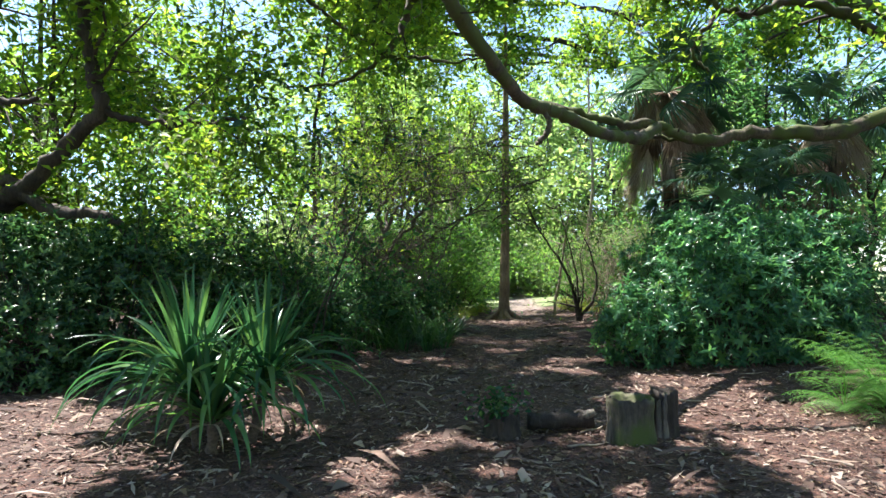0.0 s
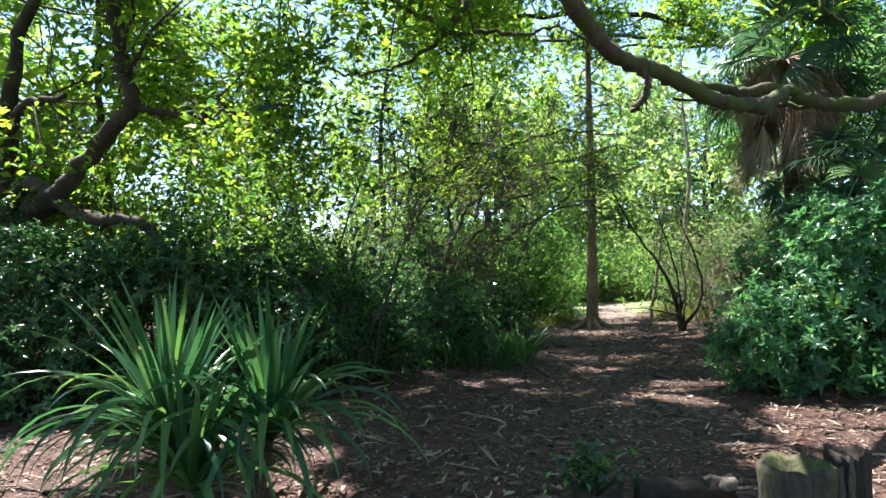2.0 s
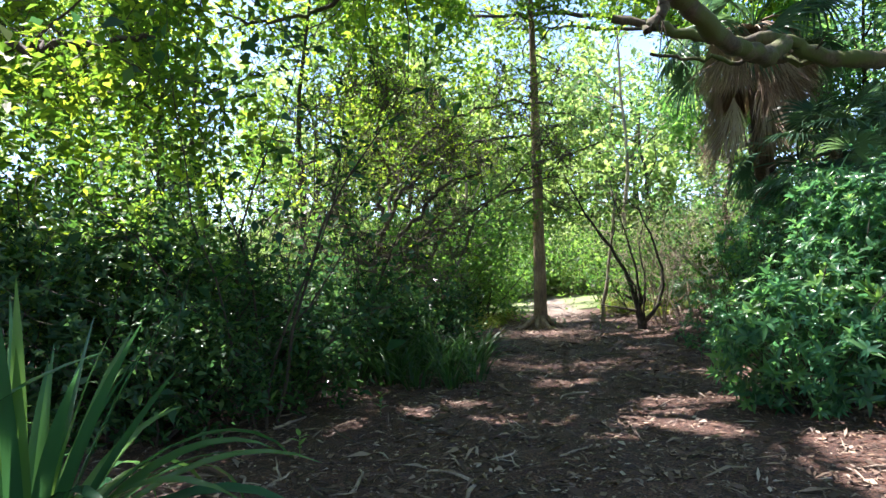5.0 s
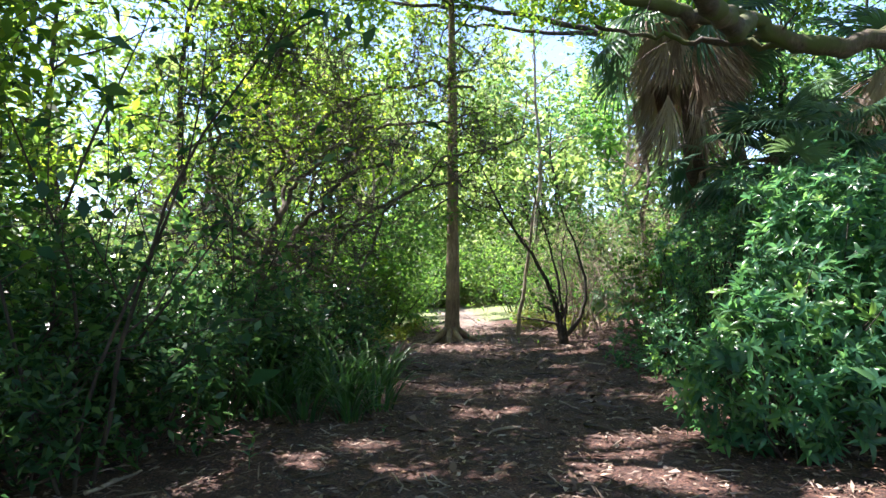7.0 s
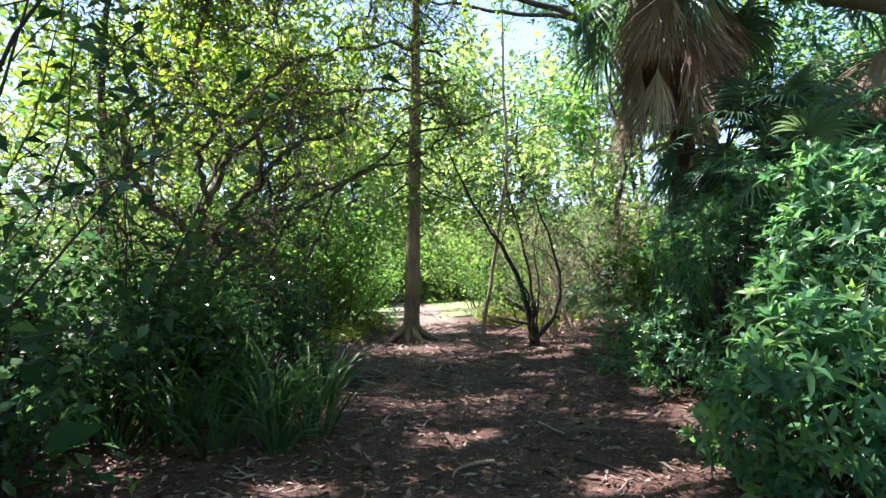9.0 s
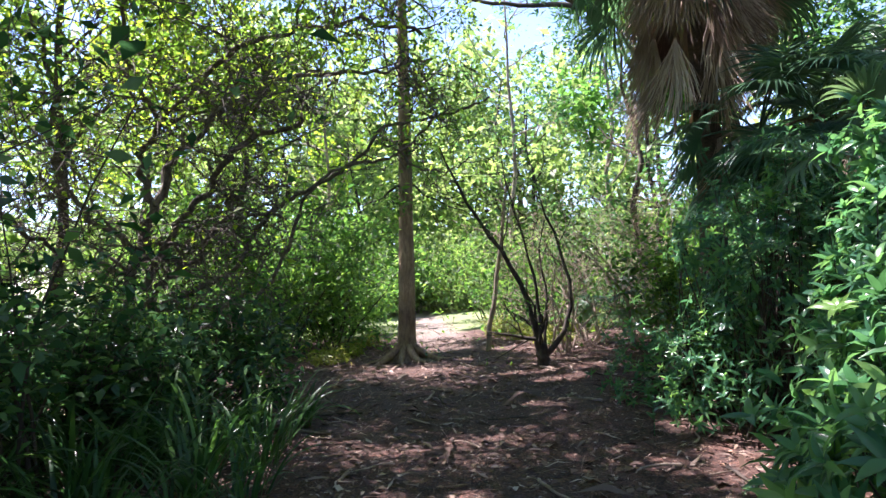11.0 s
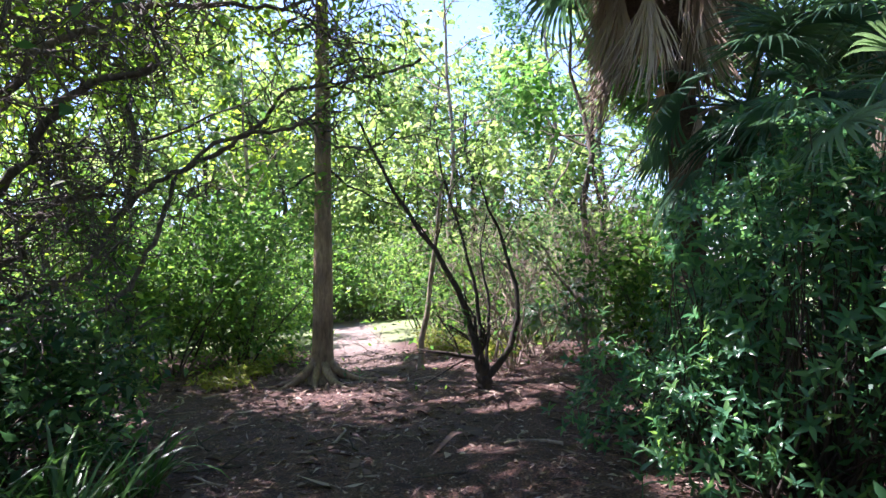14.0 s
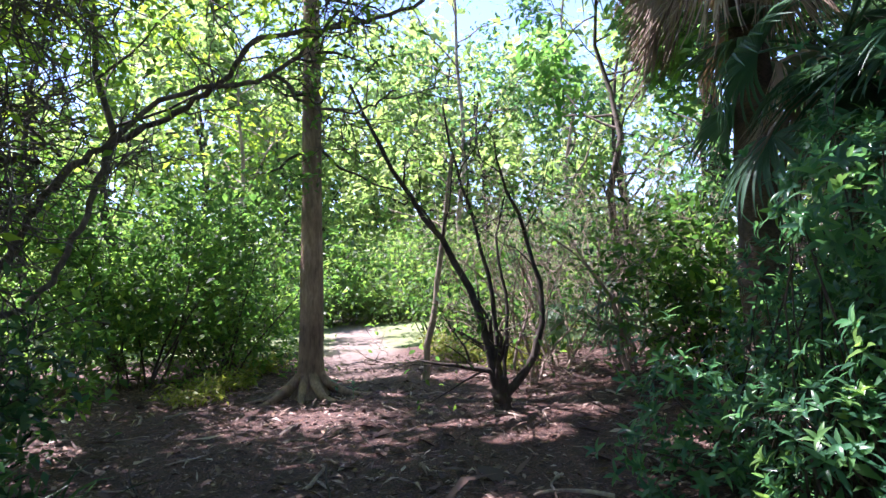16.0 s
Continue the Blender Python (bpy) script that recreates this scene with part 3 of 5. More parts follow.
def forked_tree():
    base = on_ground(2.02, 15.95)
    b = np.array(base)
    rng = np.random.default_rng(22)
    tree = thing("small_tree", base, "small dark multi-stemmed tree forking close to the ground", "tree", "trees of the wood")
    branches = []

    def stem(name, pts, r0, r1):
        pts = b + np.array(pts)
        t = np.linspace(0, len(pts) - 1, 14)
        line = np.stack([np.interp(t, np.arange(len(pts)), pts[:, i]) for i in range(3)], 1)
        line[1:-1] = (line[:-2] + 2 * line[1:-1] + line[2:]) / 4
        line[1:-1] += rng.normal(size=(12, 3)) * 0.012
        rr = np.linspace(r0, r1, 14)
        part(name, Shape().tube(line, rr, 9, 0.05, rng), BARK_DARK, tree)
        sprout(rng, line, rr, 2, branches, 5, 1.0, 0.28, 0.06, first=0.5)

    stem("trunk", [(0, 0, -0.1), (0, 0, 0.08), (-0.02, 0, 0.2), (-0.02, 0, 0.3)], 0.1, 0.07)
    stem("stem", [(-0.02, 0, 0.15), (-0.12, 0, 0.55), (-0.2, 0.05, 1.1), (-0.5, 0.1, 1.7), (-0.85, 0.1, 2.2), (-1.2, 0.15, 2.8), (-1.5, 0.2, 3.5)], 0.055, 0.015)
    stem("stem", [(0.02, 0, 0.15), (0.25, -0.05, 0.4), (0.45, 0, 0.75), (0.5, 0.05, 1.2), (0.42, 0.1, 1.7), (0.15, 0.1, 2.3), (0.05, 0.1, 2.7)], 0.05, 0.01)
    stem("stem", [(0.03, 0.05, 0.2), (0.1, 0.15, 0.7), (0.15, 0.25, 1.3), (0.05, 0.3, 1.8), (0.2, 0.35, 2.3)], 0.026, 0.008)
    stem("stem", [(-0.05, 0.05, 0.5), (-0.02, 0.1, 1.0), (-0.15, 0.15, 1.8), (-0.4, 0.2, 2.6), (-0.5, 0.2, 3.3)], 0.03, 0.01)
    wood, leaves = Shape(), Shape()
    wood_of(wood, branches)
    pts = leafy(rng, branches, 5, 0.1)
    leaf_cloud(leaves, pts[~sunny(pts)], rng, 0.08)
    part("twigwork", wood, BARK_DARK, tree, kind="stuff")
    part("foliage", leaves, LEAF_THICKET, tree, smooth=False, kind="stuff")


forked_tree()


def pale_sapling():
    base = on_ground(1.54, 18.5)
    b = np.array(base)
    rng = np.random.default_rng(23)
    tree = thing("sapling", base, "thin pale-barked leaning sapling beside the path", "tree")
    s = np.linspace(0, 1, 12)
    line = b + np.stack([0.12 * np.sin(2.2 * s) + 0.42 * s**1.5, 0 * s, 3.4 * s - 0.1], 1)
    line[1:] += rng.normal(size=(11, 3)) * 0.015
    rr = np.linspace(0.055, 0.025, 12)
    part("trunk", Shape().tube(line, rr, 9, 0.05, rng), BARK_PALE, tree)
    branches = []
    sprout(rng, line, rr, 2, branches, 6, 1.1, 0.25, 0.06, first=0.6)
    wood, leaves = Shape(), Shape()
    wood_of(wood, branches)
    pts = leafy(rng, branches, 7, 0.12)
    leaf_cloud(leaves, pts, rng, 0.09)
    part("twigwork", wood, BARK_PALE, tree, kind="stuff")
    part("crown", leaves, LEAF_THICKET, tree, smooth=False, kind="stuff")


pale_sapling()


# ---- the spreading tree whose mossy limb crosses overhead ----
def smooth_line(points, n, rng, jitter=0.0):
    pts = np.asarray(points, float)
    t = np.linspace(0, len(pts) - 1, n)
    line = np.stack([np.interp(t, np.arange(len(pts)), pts[:, i]) for i in range(3)], 1)
    for _ in range(2):
        line[1:-1] = (line[:-2] + 2 * line[1:-1] + line[2:]) / 4
    if jitter:
        line[1:-1] += rng.normal(size=(n - 2, 3)) * jitter
    return line


def spreading_tree():
    base = on_ground(10.2, 13.2)
    rng = np.random.default_rng(31)
    tree = thing("spreading_tree", base, "old spreading tree with long mossy limbs over the path", "tree", "trees of the wood")
    b = np.array(base)
    part("trunk", Shape().tube(smooth_line([b - [0, 0, 0.2], b + [0, 0, 0.6], b + [-0.15, 0, 2], b + [-0.2, 0.1, 3.6], b + [0.2, 0.2, 6], b + [0.6, 0.3, 9]], 16, rng), np.linspace(0.5, 0.2, 16) * np.linspace(1.25, 1, 16), 14, 0.05, rng), BARK_MOSSY, tree)
    limbs = [
        ([(10.1, 13.2, 3.6), (9.2, 12.2, 4.5), (8.0, 11.0, 4.7), (6.8, 10.3, 4.35), (6.0, 10.3, 4.02), (5.1, 10.3, 4.05), (4.3, 10.3, 4.06), (3.55, 10.4, 3.94), (3.1, 10.4, 4.1), (2.65, 10.3, 4.3), (2.2, 10.3, 4.28), (1.85, 10.3, 4.36), (1.4, 10.3, 4.5), (0.7, 10.4, 4.75)], 0.17, 0.05, 0.02),
        ([(2.75, 10.3, 4.22), (2.35, 9.85, 3.92), (2.12, 9.5, 3.84), (1.75, 9.1, 3.8), (1.4, 8.7, 3.78), (0.8, 7.75, 3.83), (0.4, 7.1, 3.78), (0.09, 6.6, 3.75), (-0.27, 6.0, 4.06), (-0.58, 5.5, 4.36), (-0.8, 5.1, 4.6), (-1.2, 4.6, 5.1), (-2.0, 4.0, 6.0), (-3.0, 3.3, 7.0)], 0.105, 0.075, 0.012),
        ([(3.4, 10.4, 4.0), (2.9, 10.6, 4.12), (2.4, 10.8, 4.2), (1.9, 10.9, 4.3), (1.3, 11.0, 4.45)], 0.045, 0.02, 0.03),
        ([(0.42, 7.1, 3.74), (0.5, 7.1, 3.6), (0.48, 7.05, 3.45), (0.4, 7.0, 3.32), (0.34, 7.0, 3.26)], 0.035, 0.04, 0.01),
        ([(10.0, 13.2, 5.0), (8.4, 12.4, 6.3), (7.0, 12.2, 7.1), (6.0, 12.1, 7.3), (5.2, 12.0, 6.9), (4.6, 12.0, 7.1), (4.0, 12.0, 7.5)], 0.13, 0.05, 0.04),
        ([(4.6, 12.0, 7.1), (4.1, 12.0, 6.6), (3.95, 12.1, 6.1), (4.3, 12.1, 5.8)], 0.05, 0.03, 0.03),
        ([(10.2, 13.3, 6.0), (7.5, 11.5, 7.6), (5.0, 10.5, 8.3), (2.5, 10.0, 8.1), (0.5, 10.2, 7.6), (-0.7, 10.6, 7.5), (-1.95, 11.0, 7.15), (-2.1, 11.0, 6.65), (-2.45, 11.0, 6.0)], 0.16, 0.07, 0.03),
        ([(-2.4, 11.0, 6.0), (-3.0, 11.0, 6.35), (-3.5, 11.0, 6.7), (-4.2, 11.0, 7.3)], 0.06, 0.04, 0.02),
        ([(-2.4, 11.0, 5.98), (-1.8, 11.0, 5.92), (-1.1, 11.0, 5.8), (-0.5, 11.0, 5.9)], 0.045, 0.02, 0.02),
        ([(-2.4, 11.0, 5.98), (-3.0, 11.1, 5.75), (-3.5, 11.2, 5.55), (-4.4, 11.3, 5.5), (-5.2, 11.5, 5.8)], 0.045, 0.02, 0.03),
        ([(-2.35, 11.0, 5.95), (-2.2, 10.8, 5.7), (-2.1, 10.7, 5.4)], 0.03, 0.012, 0.01),
        ([(10.2, 13.2, 5.5), (9.0, 10.5, 7.0), (7.0, 8.0, 8.0), (4.5, 6.0, 8.4), (2.0, 4.5, 8.3)], 0.17, 0.05, 0.05),
        ([(10.2, 13.2, 6.5), (8.0, 14.5, 8.5), (5.5, 15.5, 9.5), (2.5, 16.0, 9.6), (0.0, 16.0, 9.2)], 0.15, 0.04, 0.05),
        ([(10.2, 13.2, 5.2), (9.0, 9.0, 6.5), (6.5, 5.5, 7.2), (3.5, 2.5, 7.6), (0.5, 1.0, 7.8), (-2.5, 0.5, 7.8)], 0.16, 0.04, 0.05),
        ([(-2.0, 4.0, 6.0), (-3.5, 5.0, 7.6), (-5.0, 5.5, 8.6), (-6.0, 4.0, 8.6)], 0.09, 0.03, 0.04),
        ([(2.5, 10.0, 8.1), (0.5, 8.0, 8.9), (-1.0, 6.0, 9.2), (-2.0, 3.5, 9.0)], 0.09, 0.03, 0.04),
        # From here on: unseen limbs above view, added to shade the path.
        ([(10.4, 13.3, 7.5), (7.0, 11.0, 9.4), (4.0, 9.5, 9.9), (1.0, 8.5, 10.0), (-2.0, 8.0, 9.8), (-4.5, 8.0, 9.8), (-6.5, 8.2, 9.5)], 0.13, 0.03, 0.05),
        ([(10.5, 13.3, 8.0), (7.0, 14.0, 9.8), (4.0, 13.5, 10.2), (1.0, 13.0, 10.3), (-2.0, 12.5, 10.1), (-4.5, 12.3, 10.0), (-6.5, 12.0, 9.6)], 0.13, 0.03, 0.05),
        ([(10.4, 13.2, 7.0), (8.0, 8.0, 9.0), (5.0, 6.0, 9.6), (2.0, 5.5, 9.8), (-1.5, 5.5, 9.6), (-4.0, 5.5, 9.6), (-6.0, 5.5, 9.3)], 0.13, 0.03, 0.05),
        ([(10.5, 13.3, 8.5), (6.0, 15.5, 10.3), (1.0, 15.5, 10.7), (-3.0, 15.2, 10.5), (-6.0, 15.0, 10.1)], 0.12, 0.03, 0.05),
        ([(1.0, 13.0, 10.3), (-1.0, 10.5, 10.2), (-3.5, 10.2, 10.0), (-6.0, 10.0, 9.7)], 0.07, 0.03, 0.05),
        ([(2.0, 4.5, 8.3), (0.0, 3.5, 8.6), (-2.5, 3.0, 8.6), (-4.5, 2.0, 8.3)], 0.05, 0.02, 0.04),
    ]
    branches = []
    for k, (pts, r0, r1, jitter) in enumerate(limbs):
        n = 5 * len(pts)
        line = smooth_line(pts, n, rng, jitter)
        rr = np.linspace(r0, r1, n) * (1 + 0.08 * rng.normal(size=n))
        part("limb", Shape().tube(line, rr, 12, 0.05, rng), BARK_MOSSY, tree)
        if k in (0, 1, 2, 3, 5, 7, 8, 9, 10):
            fewer = []
            sprout(rng, line, rr, 1, fewer, 4, 0.7, 0.3, 0.12, thin=0.2)
            branches += fewer
            continue
        high = 11 if k == 6 or k > 10 else 6
        sprout(rng, line, rr * 0.7, 3, branches, high // 2 + (3 if k > 13 else 2), 2.3, 0.22, 0.05, thin=0.5, shrink=0.6, first=0.2)
    wood = Shape()
    wood_of(wood, branches)
    part("twigwork", wood, BARK_DARK, tree, kind="stuff")
    pts = leafy(rng, branches, 68, 0.32, 2)
    pts = pts[(pts[:, 2] > 5.6) & (pts[:, 1] > -4.5)]
    before_palm = (pts[:, 0] > 1.5) & (pts[:, 0] < 6.5) & (pts[:, 1] > 9.5) & (pts[:, 2] < 8.6)
    pts = pts[~before_palm | (rng.uniform(size=len(pts)) < 0.12)]
    hanging = (pts[:, 0] > -4.2) & (pts[:, 0] < 0.2) & (pts[:, 1] > 7.5) & (pts[:, 1] < 12.8) & (pts[:, 2] < 7.6)
    pts = pts[~hanging | (rng.uniform(size=len(pts)) < 0.3)]
    pts = pts[~sunny(pts)]
    leaves = Shape()
    leaf_cloud(leaves, pts, rng, 0.165, 0.48)
    part("crown", leaves, LEAF_CANOPY, tree, smooth=False, kind="stuff")


spreading_tree()


def crooked_tree():
    base = on_ground(-9.0, 8.2)
    b = np.array(base)
    rng = np.random.default_rng(32)
    tree = thing("crooked_tree", base, "dark crooked tree with low forking limbs in the thicket", "tree", "trees of the wood")
    limbs = [
        ([b - [0, 0, 0.1], b + [0.1, 0, 1.2], (-8.6, 8.0, 2.4), (-8.15, 7.9, 2.75), (-7.8, 7.85, 2.85)], 0.24, 0.16, 0.02),
        ([(-8.9, 8.1, 1.8), (-8.8, 8.0, 2.8), (-8.5, 7.9, 3.1), (-8.15, 7.85, 3.05), (-7.85, 7.8, 2.85)], 0.13, 0.1, 0.02),
        ([(-7.85, 7.85, 2.8), (-7.5, 7.8, 3.1), (-7.1, 7.8, 3.5), (-6.7, 7.75, 3.85), (-6.3, 7.7, 4.1), (-6.5, 7.7, 4.5), (-6.6, 7.75, 4.9), (-6.75, 7.8, 5.4), (-6.85, 7.8, 6.0), (-6.7, 7.9, 7.2)], 0.13, 0.09, 0.015),
        ([(-7.8, 7.8, 2.8), (-7.2, 7.8, 2.5), (-6.7, 7.8, 2.48), (-6.2, 7.8, 2.4), (-5.9, 7.8, 2.0), (-5.8, 7.8, 1.6)], 0.1, 0.05, 0.02),
        ([(-6.35, 7.7, 4.1), (-5.9, 7.75, 3.95), (-5.4, 7.8, 3.85), (-4.8, 7.9, 3.95), (-4.2, 8.1, 4.0)], 0.06, 0.025, 0.03),
        ([(-9.0, 8.1, 3.2), (-8.6, 7.8, 4.0), (-8.1, 7.6, 4.25), (-7.6, 7.5, 4.2), (-7.3, 7.5, 4.25)], 0.08, 0.04, 0.02),
        ([(-9.0, 8.2, 2.0), (-9.3, 8.3, 4.5), (-9.0, 8.5, 6.5), (-8.2, 8.8, 8.0)], 0.16, 0.06, 0.04),
    ]
    branches = []
    for k, (pts, r0, r1, jitter) in enumerate(limbs):
        n = 5 * len(pts)
        line = smooth_line(pts, n, rng, jitter)
        rr = np.linspace(r0, r1, n) * (1 + 0.08 * rng.normal(size=n))
        part("trunk" if k == 0 else "limb", Shape().tube(line, rr, 11, 0.06, rng), BARK_DARK, tree)
        if k > 1:
            sprout(rng, line, rr, 3, branches, 5, 1.6, 0.25, 0.08, thin=0.4, first=0.35)
    wood, leaves = Shape(), Shape()
    wood_of(wood, branches)
    pts = leafy(rng, branches, 30, 0.24, 2)
    pts = pts[(pts[:, 2] > 2.6) & ~sunny(pts)]
    leaf_cloud(leaves, pts, rng, 0.13)
    part("twigwork", wood, BARK_DARK, tree, kind="stuff")
    part("crown", leaves, LEAF_CANOPY, tree, smooth=False, kind="stuff")


crooked_tree()


# Added tree, mostly above view, so its boughs shade the far path.
def shade_tree():
    base = on_ground(10.4, 24.6)
    b = np.array(base)
    rng = np.random.default_rng(36)
    tree = thing("high_canopy_tree", base, "tall tree added to shade the end of the path with its high boughs", "tree", "trees of the wood")
    limbs = [
        ([b - [0, 0, 0.2], b + [0.1, 0, 2], b + [0, -0.2, 5], b + [-0.3, -0.3, 8], b + [-0.6, -0.5, 11]], 0.32, 0.14),
        ([b + [-0.2, -0.3, 7.0], (5.5, 22.0, 8.6), (3.5, 20.5, 9.3), (1.0, 19.5, 9.6), (-1.5, 19.0, 9.6), (-4.0, 18.6, 9.6), (-6.0, 18.4, 9.4)], 0.13, 0.03),
        ([b + [-0.3, -0.3, 8.0], (6.0, 24.0, 9.6), (3.5, 24.0, 10.3), (1.0, 23.5, 10.4), (-1.5, 23.0, 10.3), (-4.0, 22.4, 10.2)], 0.13, 0.03),
        ([b + [-0.2, -0.3, 6.6], (6.8, 21.0, 8.2), (5.6, 18.6, 9.0), (3.4, 17.5, 9.4)], 0.12, 0.03),
        ([b + [-0.5, -0.4, 10.0], (5.0, 22.0, 11.2), (2.0, 21.5, 11.6), (-1.0, 21.0, 11.2), (-3.5, 20.5, 10.6)], 0.11, 0.03),
        ([b + [-0.5, -0.4, 9.0], (5.5, 26.0, 10.5), (2.5, 26.5, 11.0), (-0.5, 26.0, 11.0)], 0.11, 0.03),
    ]
    branches = []
    for k, (pts, r0, r1) in enumerate(limbs):
        n = 5 * len(pts)
        line = smooth_line(pts, n, rng, 0.04)
        rr = np.linspace(r0, r1, n)
        part("trunk" if k == 0 else "limb", Shape().tube(line, rr, 10, 0.05, rng), BARK_DARK, tree)
        if k:
            sprout(rng, line, rr, 3, branches, 6, 2.1, 0.22, 0.03, thin=0.5, shrink=0.6, first=0.3)
    wood, leaves = Shape(), Shape()
    wood_of(wood, branches)
    pts = leafy(rng, branches, 50, 0.3, 2)
    pts = pts[(pts[:, 2] > 7.6) & ~sunny(pts)]
    leaf_cloud(leaves, pts, rng, 0.17, 0.48)
    part("twigwork", wood, BARK_DARK, tree, kind="stuff")
    part("crown", leaves, LEAF_CANOPY, tree, smooth=False, kind="stuff")


shade_tree()


def tangled_tree():
    """Low, twisted, with a mass of fine bare twigs inside and boughs that arch over the path."""
    base = on_ground(-3.5, 14.4)
    b = np.array(base)
    rng = np.random.default_rng(33)
    tree = thing("tangled_tree", base, "twisted low tree with a tangle of bare twigs", "tree", "trees of the wood")
    limbs = [
        ([b - [0, 0, 0.1], b + [0.05, 0, 0.8], b + [-0.05, 0, 1.4], b + [0.15, 0, 2.0], b + [0.35, -0.1, 2.5]], 0.11, 0.07),
        ([b + [0.15, 0.1, -0.1], b + [0.3, 0.1, 0.9], b + [0.2, 0.05, 1.7], b + [0.6, -0.1, 2.2], b + [1.1, -0.4, 2.7], b + [1.6, -0.8, 3.1], b + [2.3, -1.0, 3.3]], 0.08, 0.035),
        ([b + [0.35, -0.1, 2.5], b + [0.2, -0.2, 3.0], b + [0.5, -0.3, 3.5], b + [1.2, -0.5, 4.1], b + [2.0, -0.5, 4.5], b + [2.9, -0.4, 4.7], b + [3.7, -0.2, 4.6]], 0.065, 0.025),
        ([b + [0.35, -0.1, 2.5], b + [0.7, -0.3, 3.1], b + [1.3, -0.6, 3.6], b + [2.1, -0.7, 3.9], b + [3.0, -0.6, 3.95], b + [3.8, -0.4, 4.2]], 0.06, 0.02),
        ([b + [0, 0, 2.0], b + [-0.5, -0.2, 2.5], b + [-0.7, -0.5, 3.2], b + [-0.4, -0.8, 3.8], b + [-0.6, -1.0, 4.5]], 0.06, 0.025),
        ([b + [0.1, 0, 1.6], b + [-0.5, -0.4, 1.9], b + [-1.1, -0.7, 2.3], b + [-1.7, -0.9, 3.0]], 0.05, 0.02),
        ([b + [0.35, -0.1, 2.5], b + [0.4, 0.5, 3.3], b + [0.8, 1.0, 4.2], b + [1.2, 1.3, 5.0]], 0.055, 0.02),
        ([b + [0.3, 0, 1.5], b + [0.8, 0, 1.8], b + [1.0, -0.1, 2.2], b + [1.5, -0.2, 2.35], b + [1.9, -0.3, 2.3]], 0.045, 0.02),
        ([b + [0.5, -0.3, 3.5], b + [0.3, -0.9, 4.0], b + [0.7, -1.6, 4.5], b + [0.9, -2.4, 4.7]], 0.045, 0.018),
        ([b + [0.2, 0.1, 1.2], (-2.52, 15.50, 1.71), (-2.24, 15.46, 2.25), (-1.91, 15.42, 2.64), (-1.44, 15.38, 2.89), (-0.95, 15.34, 3.14), (-0.55, 15.30, 3.44), (-0.40, 15.26, 3.75), (0.01, 15.22, 3.80), (0.62, 15.18, 3.91), (1.20, 15.14, 4.14)], 0.05, 0.022),
        ([b + [0.2, 0.1, 1.2], (-2.10, 15.00, 1.33), (-1.80, 14.96, 1.72), (-1.58, 14.92, 2.26), (-1.40, 14.88, 2.71), (-1.05, 14.84, 3.08), (-0.38, 14.80, 3.17), (-0.10, 14.76, 3.27), (0.22, 14.72, 3.55), (0.41, 14.68, 3.78)], 0.04, 0.018),
        ([(-0.21, 15.30, 3.46), (0.14, 15.26, 3.13), (0.60, 15.22, 3.08), (0.92, 15.18, 3.28)], 0.025, 0.012),
    ]
    branches = []
    for k, (pts, r0, r1) in enumerate(limbs):
        n = 5 * len(pts)
        line = smooth_line(pts, n, rng, 0.035 if k < 9 else 0.014)
        rr = np.linspace(r0 * 0.72, r1 * 0.8, n) * (1 + 0.05 * rng.normal(size=n))
        part("trunk" if k < 2 else "limb", Shape().tube(line, rr, 9, 0.06, rng), BARK_GREY, tree)
        if k > 8:
            sprout(rng, line, rr, 2, branches, 6, 0.8, 0.4, 0.0, thin=0.45, first=0.35, least=0.007)
            continue
        sprout(rng, line, rr, 3, branches, 8, 1.15, 0.5, 0.01, thin=0.55, shrink=0.68, first=0.25, least=0.007)
    wood, leaves = Shape(), Shape()
    wood_of(wood, branches, (3, 4, 5, 6))
    pts = leafy(rng, branches, 5.0, 0.2)
    pts = pts[(rng.uniform(size=len(pts)) < 0.14 + 0.86 * step(pts[:, 2], 2.6, 4.2)) & ~sunny(pts)]
    leaf_cloud(leaves, pts, rng, 0.075)
    part("twigwork", wood, BARK_GREY, tree, kind="stuff")
    part("crown", leaves, LEAF_CANOPY, tree, smooth=False, kind="stuff")


tangled_tree()

# ---- background trees and thicket ----
TREES = [
    (-7.8, 13.5, 9, 3.0, 0, 30), (-5.8, 18.0, 10, 3.2, 1, 26), (-10, 18.5, 11, 3.8, 2, 30), (-3.8, 22.0, 9, 2.8, 3, 16), (-7.0, 25.0, 10, 3.4, 4, 26), (-11.5, 12, 10, 3.6, 5, 36),
    (9.6, 20.6, 9.5, 3.2, 17, 30), (8.4, 18.6, 8.5, 2.3, 18, 26), (-9.0, 10.6, 8, 2.8, 19, 30), (9.4, 23.2, 9.5, 3.0, 7, 14), (10.2, 17.6, 10, 3.4, 8, 22), (13, 13.5, 10, 3.6, 9, 26), (8.5, 27.0, 10, 3.4, 10, 22), (-13, 22, 12, 4.0, 11, 30), (14, 21, 11.5, 3.8, 12, 26), (12, 8.0, 10, 3.4, 13, 26),
    (-2.6, 28.5, 9, 2.6, 14, 14), (4.6, 30.0, 14, 3.3, 15, 24), (8.2, 29.5, 14, 3.4, 20, 22), (-10.8, 6.0, 9, 3.2, 16, 30),
]
for x, y, h, c, k, per in TREES:
    cool = x > 2
    plain_tree("tree", on_ground(x, y), "shady tree with cool green leaves" if cool else "leafy tree with light shining through its crown", 100 + k, h, 0.12, c, LEAF_COOL if cool else LEAF_CANOPY, BARK_PALE if y > 28 else BARK_DARK, per=per * (1.5 if cool else 1.8), long=0.18 if cool else 0.2, limbs=11, low=0.22 if y < 14 or x > 8 else 0.36, sigma=0.36)

